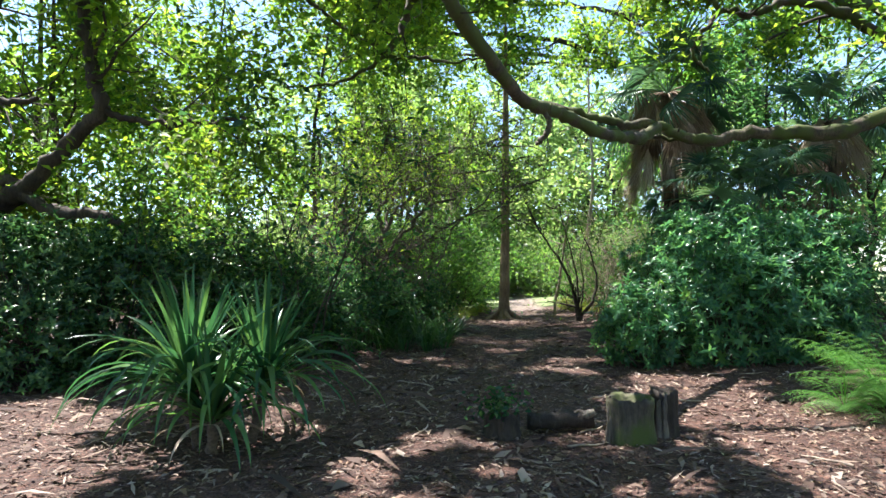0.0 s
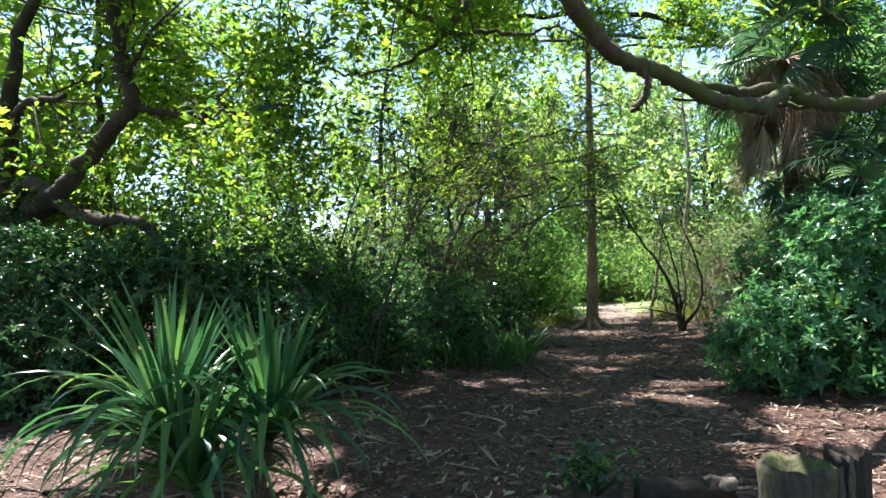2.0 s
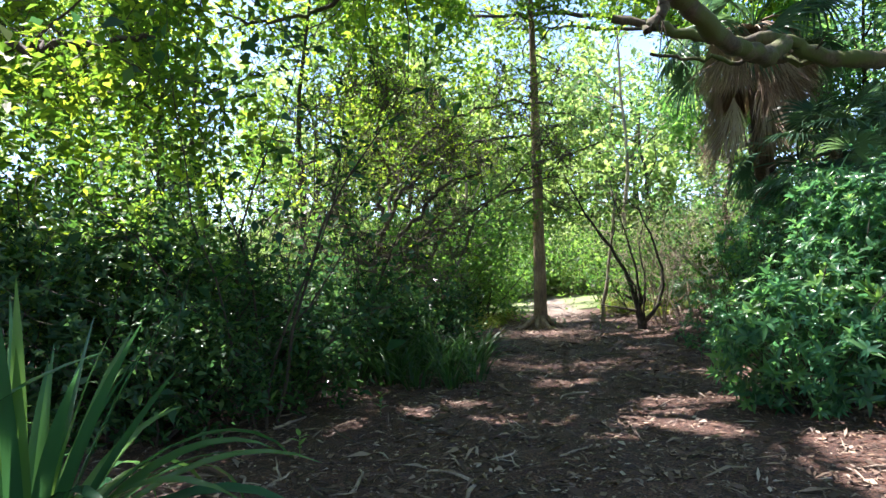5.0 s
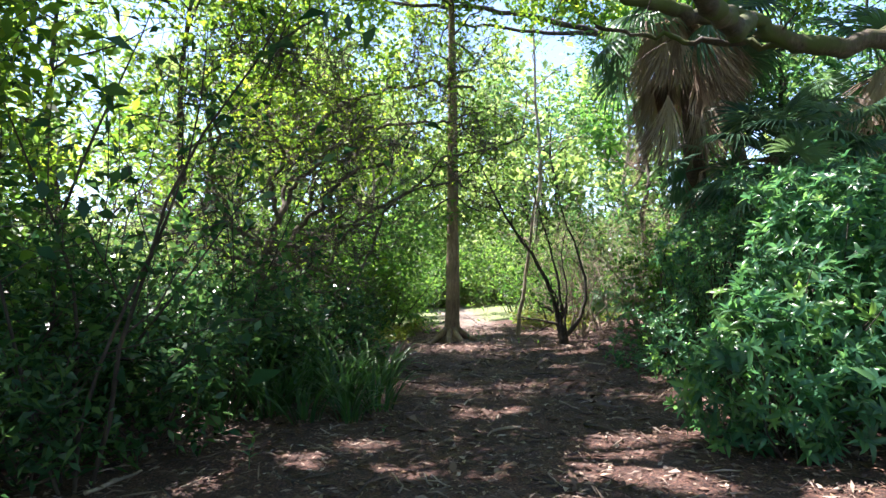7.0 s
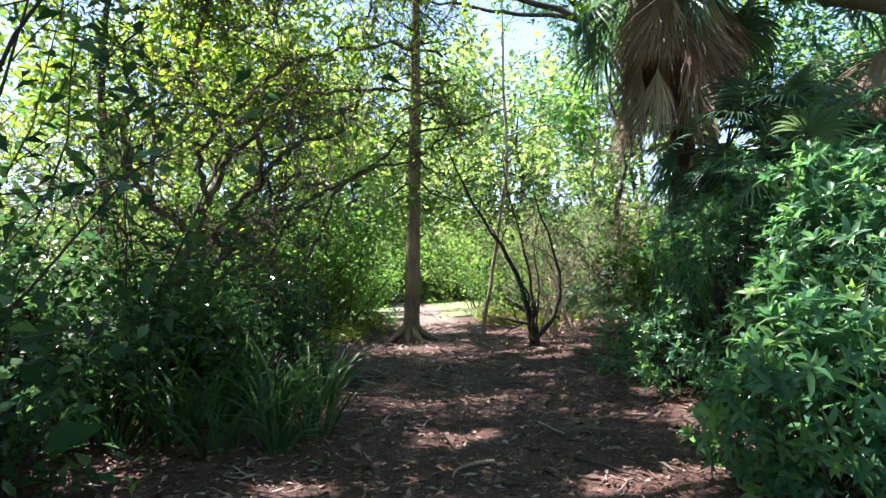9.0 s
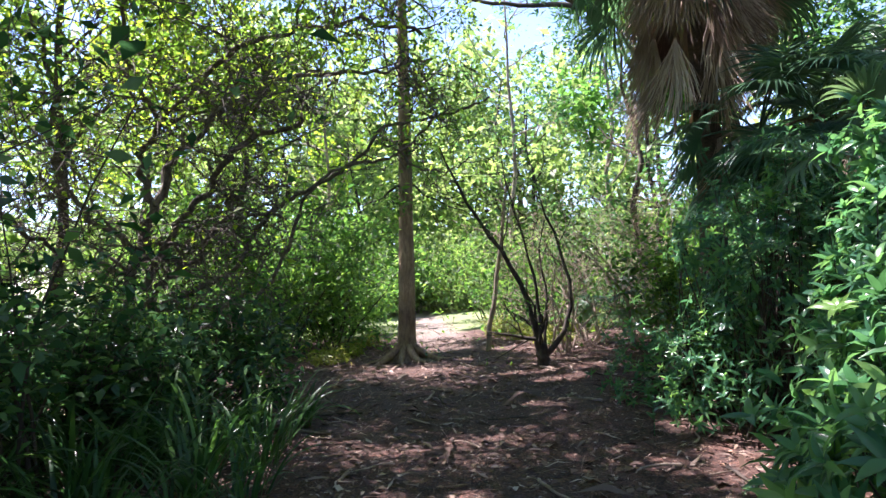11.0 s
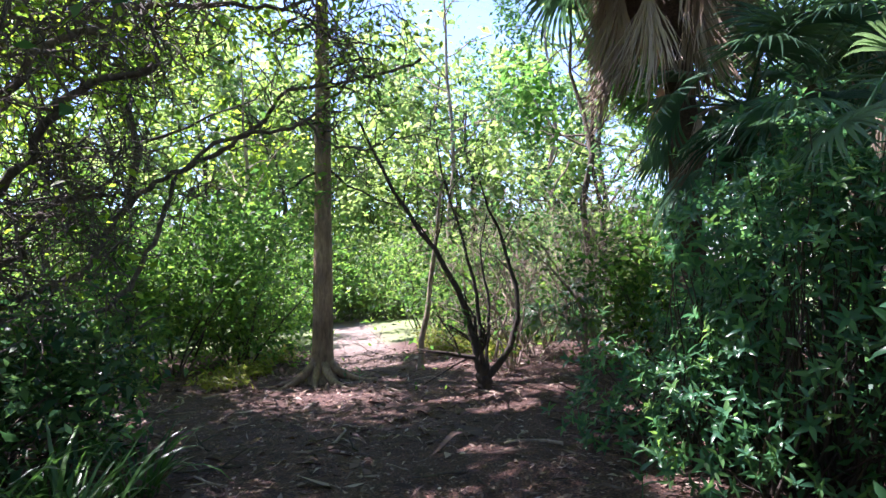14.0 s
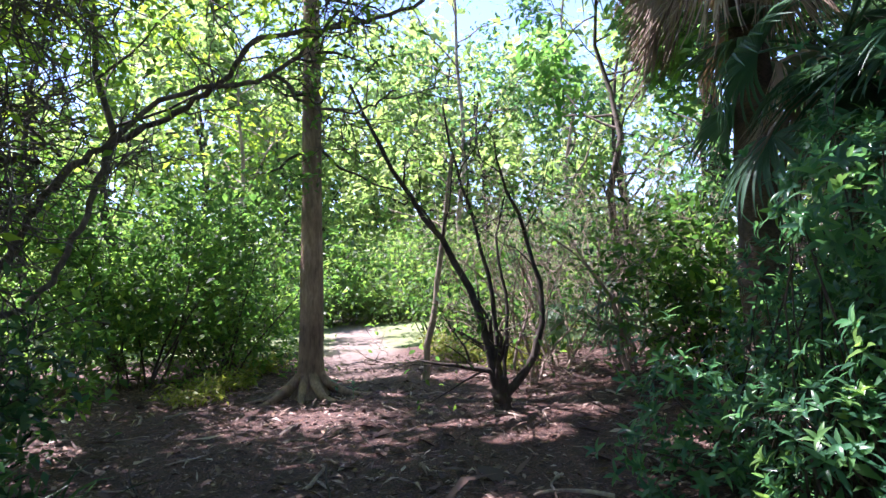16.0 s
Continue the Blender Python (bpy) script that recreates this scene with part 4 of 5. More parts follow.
plain_tree("tree", on_ground(5.6, 20.6), "bright green broad-leaved tree beside the palm", 131, 7.6, 0.1, 2.3, LEAF_LIME, BARK_GREY, per=34, long=0.24, limbs=9, low=0.5, sigma=0.3, lean=(-1.2, -0.8))

# The last five are unseen, added behind the view to cut sky light.
FAR = [(-5.5, 37, 10), (2.2, 50, 17), (-3.4, 52, 18), (-10, 41, 15), (6, 40, 13), (-2, 38, 9), (3.6, 41, 11), (7, 36, 10), (-11, 34, 12), (12, 33, 11), (-17, 29, 12), (18, 28, 12), (-0.5, 44, 12), (-7, 45, 14), (8, 46, 14), (-21, 21, 13), (21, 18, 13), (-17, 10, 12), (17, 3, 12), (14, 43, 14), (-15, 43, 14), (-12, -1, 11), (-6, -9, 12), (2, -11, 12), (9, -7, 12), (13, -2, 11)]
far_first = None
for k, (x, y, h) in enumerate(FAR):
    if far_first is None:
        far_first = plain_tree("tree", on_ground(x, y), "sunlit pale-leaved tree around the wood, unseen ones added to close off sky", 200, h, 0.2, 4.0, LEAF_FAR_HAZE, BARK_DARK, per=34, long=0.4, limbs=12, low=0.06, group="trees beyond the clearing", sigma=0.5)
    else:
        s = h / 10
        copy = copy_thing(far_first, Matrix.Translation(on_ground(x, y)) @ Matrix.Rotation(2.4 * k, 4, "Z"))
        copy.scale = (s, s, s)

LOW_THICKET = [(-5.4, 10.4, 1.8, 1.0), (-4.5, 10.9, 1.7, 0.9), (-3.5, 12.0, 1.5, 0.8), (-4.6, 12.3, 1.3, 0.8), (-2.7, 12.9, 1.2, 0.7), (-5.8, 12.6, 1.5, 0.9), (-5.2, 9.0, 2.0, 0.7), (-3.9, 13.2, 1.1, 0.8), (-2.4, 13.8, 1.3, 0.6), (-3.0, 15.4, 1.4, 0.7), (-3.7, 10.7, 1.7, 0.6)]
for k, (x, y, h, w) in enumerate(LOW_THICKET):
    shrub("shrub", on_ground(x, y), "dark leafy shrub filling the foot of the thicket", 300 + k, h, w * 2.0, LEAF_DARK if k % 3 else LEAF_THICKET, BARK_DARK, stems=9, per=14, long=0.1, sigma=0.13, count=5, bare=0.22)
THICKET = [(-6.6, 12.0, 4.4, 1.5), (-7.4, 9.8, 4.0, 1.4), (-2.7, 19.8, 3.2, 1.2), (-1.7, 20.6, 2.9, 1.0), (-1.6, 22.4, 3.2, 1.1), (-4.2, 20.6, 3.4, 1.4), (-2.8, 24.5, 3.0, 1.3), (-1.9, 26.5, 2.8, 1.2)]
for k, (x, y, h, w) in enumerate(THICKET):
    shrub("shrub", on_ground(x, y), "tall bright green shrub with thin stems in the thicket", 320 + k, h, w * 2.0, LEAF_THICKET, BARK_DARK, stems=8, per=15 if y < 19 else 30, long=0.12, sigma=0.2, count=5, bare=0.1 if y < 19 else 0.0)
RIGHT = [(4.4, 15.6, 1.6, 0.7), (5.6, 15.4, 3.4, 1.0), (6.6, 15.2, 3.2, 1.1), (6.8, 18.0, 2.6, 1.1), (3.3, 20.8, 1.7, 0.9), (4.8, 21.2, 1.8, 1.2), (7.5, 16.0, 3.4, 1.5), (2.9, 22.5, 2.2, 0.9), (8.5, 12.5, 3.0, 1.4), (3.0, 25.0, 2.8, 1.1), (7.0, 10.0, 2.6, 1.3), (2.9, 27.5, 3.0, 1.2), (5.5, 25.0, 3.2, 1.5)]
for k, (x, y, h, w) in enumerate(RIGHT):
    shrub("shrub", on_ground(x, y), "loose shrub of small green leaves on thin twigs", 340 + k, h, w * 2.0, LEAF_COOL if x > 4.4 else LEAF_THICKET, BARK_DARK, stems=8, per=16 if k < 3 else 9, long=0.12, sigma=0.2, count=5)
BROWN = [(3.5, 18.2, 3.2, 0.9), (4.4, 17.9, 3.4, 0.9), (5.2, 18.4, 3.4, 1.1), (3.0, 19.6, 3.0, 0.8), (6.6, 17.4, 3.0, 1.2), (2.8, 17.4, 2.6, 0.8), (4.0, 16.9, 2.8, 0.9)]
for k, (x, y, h, w) in enumerate(BROWN):
    shrub("dry_brush", on_ground(x, y), "brush of bare brown twigs and dead vines", 360 + k, h, w * 2.0, LEAF_THICKET, TWIG_DEAD, stems=7, per=1.2, long=0.1, sigma=0.15, count=6, group="dry brush", wiggle=0.36, category="brush", girth=0.022)
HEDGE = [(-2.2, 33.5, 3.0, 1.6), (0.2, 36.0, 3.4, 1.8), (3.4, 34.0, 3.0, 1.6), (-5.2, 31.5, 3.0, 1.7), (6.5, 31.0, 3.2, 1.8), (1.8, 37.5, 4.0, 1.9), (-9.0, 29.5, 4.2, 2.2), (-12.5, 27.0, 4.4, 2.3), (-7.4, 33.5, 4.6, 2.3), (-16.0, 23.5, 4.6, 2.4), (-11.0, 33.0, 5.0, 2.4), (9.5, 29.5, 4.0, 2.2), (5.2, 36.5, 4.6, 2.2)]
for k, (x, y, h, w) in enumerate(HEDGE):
    shrub("shrub", on_ground(x, y), "sunlit bright green shrub with haze-paled leaves at the end of the path", 370 + k, h, w * 2.2, LEAF_FAR_HAZE, BARK_DARK, stems=8, per=26, long=0.2, sigma=0.3, count=5, group="sunlit shrubs")
GRASSY = [(2.5, 20.0, 0.45), (3.1, 19.4, 0.4), (2.3, 21.3, 0.5), (2.9, 18.7, 0.35), (-1.3, 19.3, 0.35), (-1.5, 18.0, 0.35), (3.9, 19.8, 0.5), (-1.0, 20.9, 0.4)]
for k, (x, y, h) in enumerate(GRASSY):
    shrub("ground_cover", on_ground(x, y), "low yellow-green ground cover beside the path", 380 + k, h, 1.1, LEAF_GRASS, TWIG_DEAD, stems=14, per=7, long=0.09, wide=0.3, sigma=0.06, count=3, girth=0.005, group="ground cover", category="plant")


def thin_sapling(x, y, seed, height, lean):
    shrub("sapling", on_ground(x, y), "slim young sapling with few leaves on long stems", seed, height, lean, LEAF_DARK, BARK_DARK, stems=4, per=5, long=0.13, wide=0.5, sigma=0.12, count=4, girth=0.018, group="saplings", bare=0.15)


for k, (x, y, h) in enumerate([(-3.7, 8.6, 1.5), (-4.4, 9.2, 1.7), (-3.3, 9.7, 1.2), (-4.2, 7.9, 1.3)]):
    shrub("shrub", on_ground(x, y), "young broad-leaved shrub at the edge of the thicket", 400 + k, h, 1.2, LEAF_DARK, BARK_DARK, stems=6, per=16, long=0.1, wide=0.42, sigma=0.12, count=4, girth=0.012)
thin_sapling(-3.35, 8.6, 391, 3.8, 1.2)
thin_sapling(-3.9, 9.4, 392, 4.6, 1.5)
thin_sapling(-2.9, 11.2, 393, 3.2, 1.0)
thin_sapling(-4.6, 11.0, 394, 5.0, 1.6)


# ---- broad-leaved shrubs ----
def whorl_shape(rng, leaves, long, wide, tilt=0.5):
    """Leaves set round the end of a shoot, pointing along z."""
    shape = Shape()
    for k in range(leaves):
        a = 2 * np.pi * k / leaves + rng.normal(0, 0.2)
        strap(shape, (0, 0, 0.02 * rng.uniform(-1, 1) - 0.02 * (k % 2)), a, tilt + rng.normal(0, 0.25), long * rng.uniform(0.75, 1.15), wide * rng.uniform(0.85, 1.1), rng.uniform(0.6, 1.2), 4, 0.3, rng.normal(0, 0.2), 0.75)
    return shape


def lobe_surface(rng, lobes, count, low=0.05):
    """Points and outward ways on the outside of overlapping rounded lobes (x, y, z, rx, ry, rz)."""
    lobes = np.array(lobes)
    area = lobes[:, 3] * lobes[:, 4] + lobes[:, 3] * lobes[:, 5]
    pick = rng.choice(len(lobes), count * 2, p=area / area.sum())
    way = unit(rng.normal(size=(count * 2, 3)))
    depth = 1 - np.abs(rng.normal(0, 0.09, count * 2)) + 0.06 * rng.normal(size=count * 2)
    p = lobes[pick, :3] + way * lobes[pick, 3:] * depth[:, None]
    inside = np.zeros(len(p), bool)
    for n, l in enumerate(lobes):
        inside |= ((((p - l[:3]) / l[3:]) ** 2).sum(1) < 0.72) & (pick != n)
    ok = ~inside & (p[:, 2] > ground_z(p[:, 0], p[:, 1]) + low)
    return p[ok][:count], unit(way[ok] / lobes[pick[ok], 3:])[:count]


def turned_copies(shape, proto, points, ways, rng, low=0.75, high=1.25):
    """Many copies of one small shape, each set at a point along a way, joined."""
    verts, quads = np.concatenate(proto.verts), np.concatenate(proto.quads)
    n = len(points)
    up = np.array([0, 0, 1.0]) + 0.2 * rng.normal(size=(n, 3))
    z = unit(ways)
    x = unit(np.cross(up, z) + 1e-4)
    y = np.cross(z, x)
    a = rng.uniform(0, 2 * np.pi, n)[:, None]
    x, y = np.cos(a) * x + np.sin(a) * y, -np.sin(a) * x + np.cos(a) * y
    size = rng.uniform(low, high, n)
    basis = np.stack([x, y, z], 2) * size[:, None, None]
    out = np.einsum("nij,vj->nvi", basis, verts) + points[:, None]
    every = quads[None] + (np.arange(n) * len(verts))[:, None, None]
    shape.add(out.reshape(-1, 3), every.reshape(-1, 4))


def pose_along(p, way, turn, size):
    q = Vector(way).to_track_quat("Z", "Y")
    return Matrix.LocRotScale(Vector(p), q @ Euler((0, 0, turn)).to_quaternion(), (size,) * 3)


def broad_shrub(name, base, label, seed, lobes, count, singles, long, wide, leaves, mat, mat_single, group, near=None, fill=4000):
    rng = np.random.default_rng(seed)
    bush = thing(name, base, label, "shrub", group)
    protos = [whorl_shape(rng, leaves + k % 2, long, wide) for k in range(3)]
    knobs = []
    for x, y, z, a, b, c in lobes:
        for _ in range(6):
            d = unit(rng.normal(size=3) + np.array([0, 0, 0.25]))
            r = rng.uniform(0.16, 0.4)
            knobs.append((x + d[0] * a, y + d[1] * b, z + d[2] * c, r, r, r * rng.uniform(0.9, 1.6)))
    p, w = lobe_surface(rng, list(lobes) + knobs, count)
    stray = rng.uniform(size=len(p)) < 0.12
    p[stray] += w[stray] * rng.uniform(0.05, 0.3, (stray.sum(), 1)) + np.array([0, 0, 0.1])
    w = unit(w + np.array([0, 0, 0.55]) + 0.35 * rng.normal(size=w.shape))
    order = np.argsort(np.linalg.norm(p[:, :2] - np.array(near or base[:2]), axis=1))
    p, w = p[order], w[order]
    ids = rng.choice(min(len(p), singles * 3), min(singles, len(p)), replace=False)
    chosen = np.zeros(len(p), bool)
    chosen[ids] = True
    rest = Shape()
    group_of = rng.integers(0, 3, len(p))
    for k in range(3):
        sel = ~chosen & (group_of == k)
        turned_copies(rest, protos[k], p[sel], w[sel], rng)
    inner, _ = lobe_surface(rng, [(a, b, c, d * 0.75, e * 0.75, f * 0.8) for a, b, c, d, e, f in lobes], fill)
    leaf_cloud(rest, inner, rng, long, 0.38)
    part("foliage", rest, mat, bush, smooth=False, kind="stuff")
    meshes = []
    for k in range(3):
        me = protos[k].data("sprig")
        me.materials.append(mat_single)
        meshes.append(me)
    for k in np.flatnonzero(chosen):
        linked("leaf_sprig", meshes[group_of[k]], bush, pose_along(p[k], w[k], rng.uniform(0, 6.28), rng.uniform(0.75, 1.15)))
    stems = Shape()
    lobes = np.array(lobes)
    for k in range(min(len(p), 260)):
        q = p[rng.integers(len(p))]
        l = lobes[np.argmin(((lobes[:, :2] - q[:2]) ** 2).sum(1))]
        foot = np.array([l[0] + rng.normal(0, 0.25 * l[3]), l[1] + rng.normal(0, 0.25 * l[4]), 0])
        foot[2] = ground_z(foot[0], foot[1]) - 0.05
        mid = (foot + q) / 2 + np.array([0, 0, 0.15]) + rng.normal(0, 0.08, 3)
        stems.tube(smooth_line([foot, (foot * 2 + mid) / 3, mid, q], 8, rng, 0.012), np.linspace(0.013, 0.004, 8), 4)
    part("twigwork", stems, BARK_DARK, bush, kind="stuff")
    return bush


broad_shrub("broad_leaved_shrub", on_ground(3.0, 9.6), "dense shrub with whorls of glossy blue-green leaves", 51,
            [(2.7, 9.5, 0.7, 0.85, 0.85, 0.85), (3.6, 9.3, 0.8, 1.1, 1.0, 1.15), (4.7, 9.6, 0.8, 1.1, 1.1, 1.2), (3.5, 10.3, 1.1, 0.85, 0.8, 1.4), (4.4, 10.6, 1.2, 1.0, 1.0, 1.6), (5.4, 10.8, 1.1, 1.2, 1.2, 1.4), (2.2, 9.0, 0.4, 0.5, 0.45, 0.5)],
            2900, 190, 0.155, 0.045, 7, LEAF_BROAD, LEAF_BROAD_SINGLE, "broad-leaved shrubs", near=(1.8, 8.8), fill=6000)
broad_shrub("broad_leaved_shrub", on_ground(3.4, 12.6), "tall broad-leaved shrub with pale new shoots", 52,
            [(3.2, 11.8, 1.0, 0.65, 0.7, 1.25), (3.8, 12.4, 1.2, 0.85, 0.8, 1.5), (4.8, 12.2, 1.1, 1.0, 1.0, 1.5), (3.8, 13.4, 0.7, 0.8, 0.7, 0.8), (2.95, 12.4, 0.35, 0.45, 0.6, 0.55), (2.95, 13.3, 0.25, 0.45, 0.6, 0.4)],
            3000, 170, 0.1, 0.032, 5, LEAF_BROAD, LEAF_BROAD_SINGLE, "broad-leaved shrubs", near=(2.4, 12.0), fill=4000)
broad_shrub("glossy_shrub", on_ground(-6.2, 7.4), "dark rounded shrub with small glossy leaves", 53,
            [(-6.9, 7.2, 0.9, 1.2, 1.0, 1.45), (-5.7, 7.6, 0.9, 1.1, 1.0, 1.4), (-8.2, 7.4, 1.0, 1.2, 1.1, 1.4), (-4.8, 8.2, 0.8, 0.9, 0.9, 1.25), (-6.6, 6.5, 0.5, 0.9, 0.7, 0.8)],
            3200, 60, 0.1, 0.044, 6, LEAF_DARK, LEAF_DARK, "broad-leaved shrubs", near=(-5.5, 6.0), fill=16000)


# ---- strap-leaved plants ----
def strap_plant():
    base = on_ground(-2.75, 4.15)
    rng = np.random.default_rng(61)
    plant = thing("strap_leaved_plant", base, "big rosette plant with long arching glossy green leaves", "plant")
    for x, y, z in ((-2.94, 4.0, 0.55), (-2.36, 4.25, 0.52), (-3.22, 4.4, 0.4), (-2.65, 3.8, 0.32)):
        foot = np.array([x * 0.7 - 2.75 * 0.3, y * 0.7 + 4.15 * 0.3, -0.05])
        stalk = Shape().tube(smooth_line([foot, (foot + [x, y, z]) / 2, (x, y, z)], 7, rng, 0.01), np.linspace(0.05, 0.04, 7), 9, 0.06, rng)
        part("stalk", stalk, BARK_PALM, plant)
        for k in range(7):
            dry = Shape()
            strap(dry, (x, y, z - 0.08), 0.9 * k + x, 0.2, rng.uniform(0.4, 0.7), 0.035, rng.uniform(1.2, 1.9), 8, 0.5, rng.normal(0, 1.0))
            dry.verts[0][:, 2] = np.maximum(dry.verts[0][:, 2], 0.03)
            part("leaf", dry, DEAD_LEAF, plant, "withered brown leaf")
    for hx, hy, hz, count, size in ((-2.94, 4.0, 0.48, 100, 1.12), (-2.36, 4.25, 0.45, 78, 1.05), (-3.22, 4.4, 0.32, 36, 0.9), (-2.65, 3.8, 0.25, 46, 0.9)):
        for k in range(count):
            f = k / count
            rise = radians(87 - 62 * f**0.8 + rng.normal(0, 8))
            turn = 2.4 * k + rng.normal(0, 0.15)
            long = size * rng.uniform(0.75, 1.12) * (0.9 + 0.25 * f)
            bend = rng.uniform(0.05, 0.5) if f < 0.3 else rng.uniform(0.5, 2.2) if f < 0.55 else rng.uniform(2.0, 3.4)
            if rise - bend < -1.5:
                bend = rise + 1.5
            shape = Shape()
            start = (hx + 0.05 * math.cos(turn), hy + 0.05 * math.sin(turn), hz + 0.12 * (1 - f))
            strap(shape, start, turn, rise, long, rng.uniform(0.048, 0.072), bend, 11, 0.35, rng.normal(0, 0.5))
            v = shape.verts[0]
            floor = ground_z(v[:, 0], v[:, 1]) + 0.02
            v[:, 2] = np.maximum(v[:, 2], floor)
            part("leaf", shape, LEAF_STRAP, plant)


strap_plant()


def blade_clump(base, seed, count=32, size=0.62):
    rng = np.random.default_rng(seed)
    clump = thing("strap_grass_clump", base, "clump of upright sword-shaped green leaves", "plant", "sword-leaf clumps")
    for k in range(count):
        a, r = rng.uniform(0, 6.28), 0.16 * math.sqrt(rng.uniform())
        shape = Shape()
        strap(shape, (base[0] + r * math.cos(a), base[1] + r * math.sin(a), base[2] - 0.02), a + rng.normal(0, 0.5), radians(rng.uniform(48, 88)), size * rng.uniform(0.6, 1.35), rng.uniform(0.02, 0.036), rng.uniform(0.2, 2.1), 7, 0.3, rng.normal(0, 0.5))
        part("leaf", shape, LEAF_SWORD, clump)
    return clump


first_clump = blade_clump(on_ground(-2.05, 10.5), 71)
for k, (x, y, s) in enumerate([(-1.3, 10.9, 0.95), (-1.7, 11.2, 1.2), (-2.5, 10.9, 1.2), (-3.0, 10.8, 1.1), (-2.2, 11.7, 1.35), (-2.8, 11.6, 1.4), (-3.4, 11.3, 1.2), (-1.35, 11.7, 1.1), (-2.0, 12.4, 1.4), (-3.6, 10.4, 1.0), (-1.4, 12.3, 1.2), (-1.85, 11.9, 1.35), (-1.3, 13.2, 1.0), (-2.5, 12.3, 1.3), (-1.75, 13.0, 1.2), (-3.2, 12.2, 1.3), (-1.6, 10.5, 0.9), (-2.4, 11.3, 1.2)]):
    clump = copy_thing(first_clump, Matrix.Translation(on_ground(x, y)) @ Matrix.Rotation(1.9 * k, 4, "Z"))
    clump.scale = (s, s, s)


# ---- palms ----
def fan_shape(rng, size, blades=30, spread=105, droop=0.35, dead=False):
    """A fan leaf: its stalk ends at the origin, its folded fingers spread over the y axis."""
    shape = Shape()
    for k in range(blades):
        f = 2 * k / (blades - 1) - 1
        a = radians(90 + spread * f + rng.normal(0, 2.0))
        long = size * (1 - 0.18 * f * f) * rng.uniform(0.88, 1.05)
        n = 7
        s = np.linspace(0.0, 1, n)
        bend = droop * rng.uniform(0.7, 1.5)
        out = long * s * (1 - 0.12 * bend * s * s)
        ahead, across = np.array([math.cos(a), math.sin(a), 0]), np.array([-math.sin(a), math.cos(a), 0])
        z = -bend * long * np.clip(s - 0.35, 0, 1) ** 2 * 1.2 + 0.1 * size * s * (1 - s) - 0.12 * size * abs(f) * s
        mid = out[:, None] * ahead + z[:, None] * np.array([0, 0, 1.0])
        w = np.minimum(s * 0.52 * long * 2 * radians(spread) / blades + 0.004, 0.026 * size) * np.clip(1.35 - s**2 * 1.3, 0.06, 1)
        if dead:
            w = w * rng.uniform(0.5, 1.0)
            mid += np.cumsum(rng.normal(0, 0.012, (n, 3)), 0)
        up = np.array([0, 0, 0.7])
        left, right = mid + across * w[:, None] + up * w[:, None], mid - across * w[:, None] + up * w[:, None]
        i = np.arange(n - 1)[:, None] * 3
        shape.add(np.stack([left, mid, right], 1), np.concatenate([i + np.array([0, 1, 4, 3]), i + np.array([1, 2, 5, 4])]))
    return shape


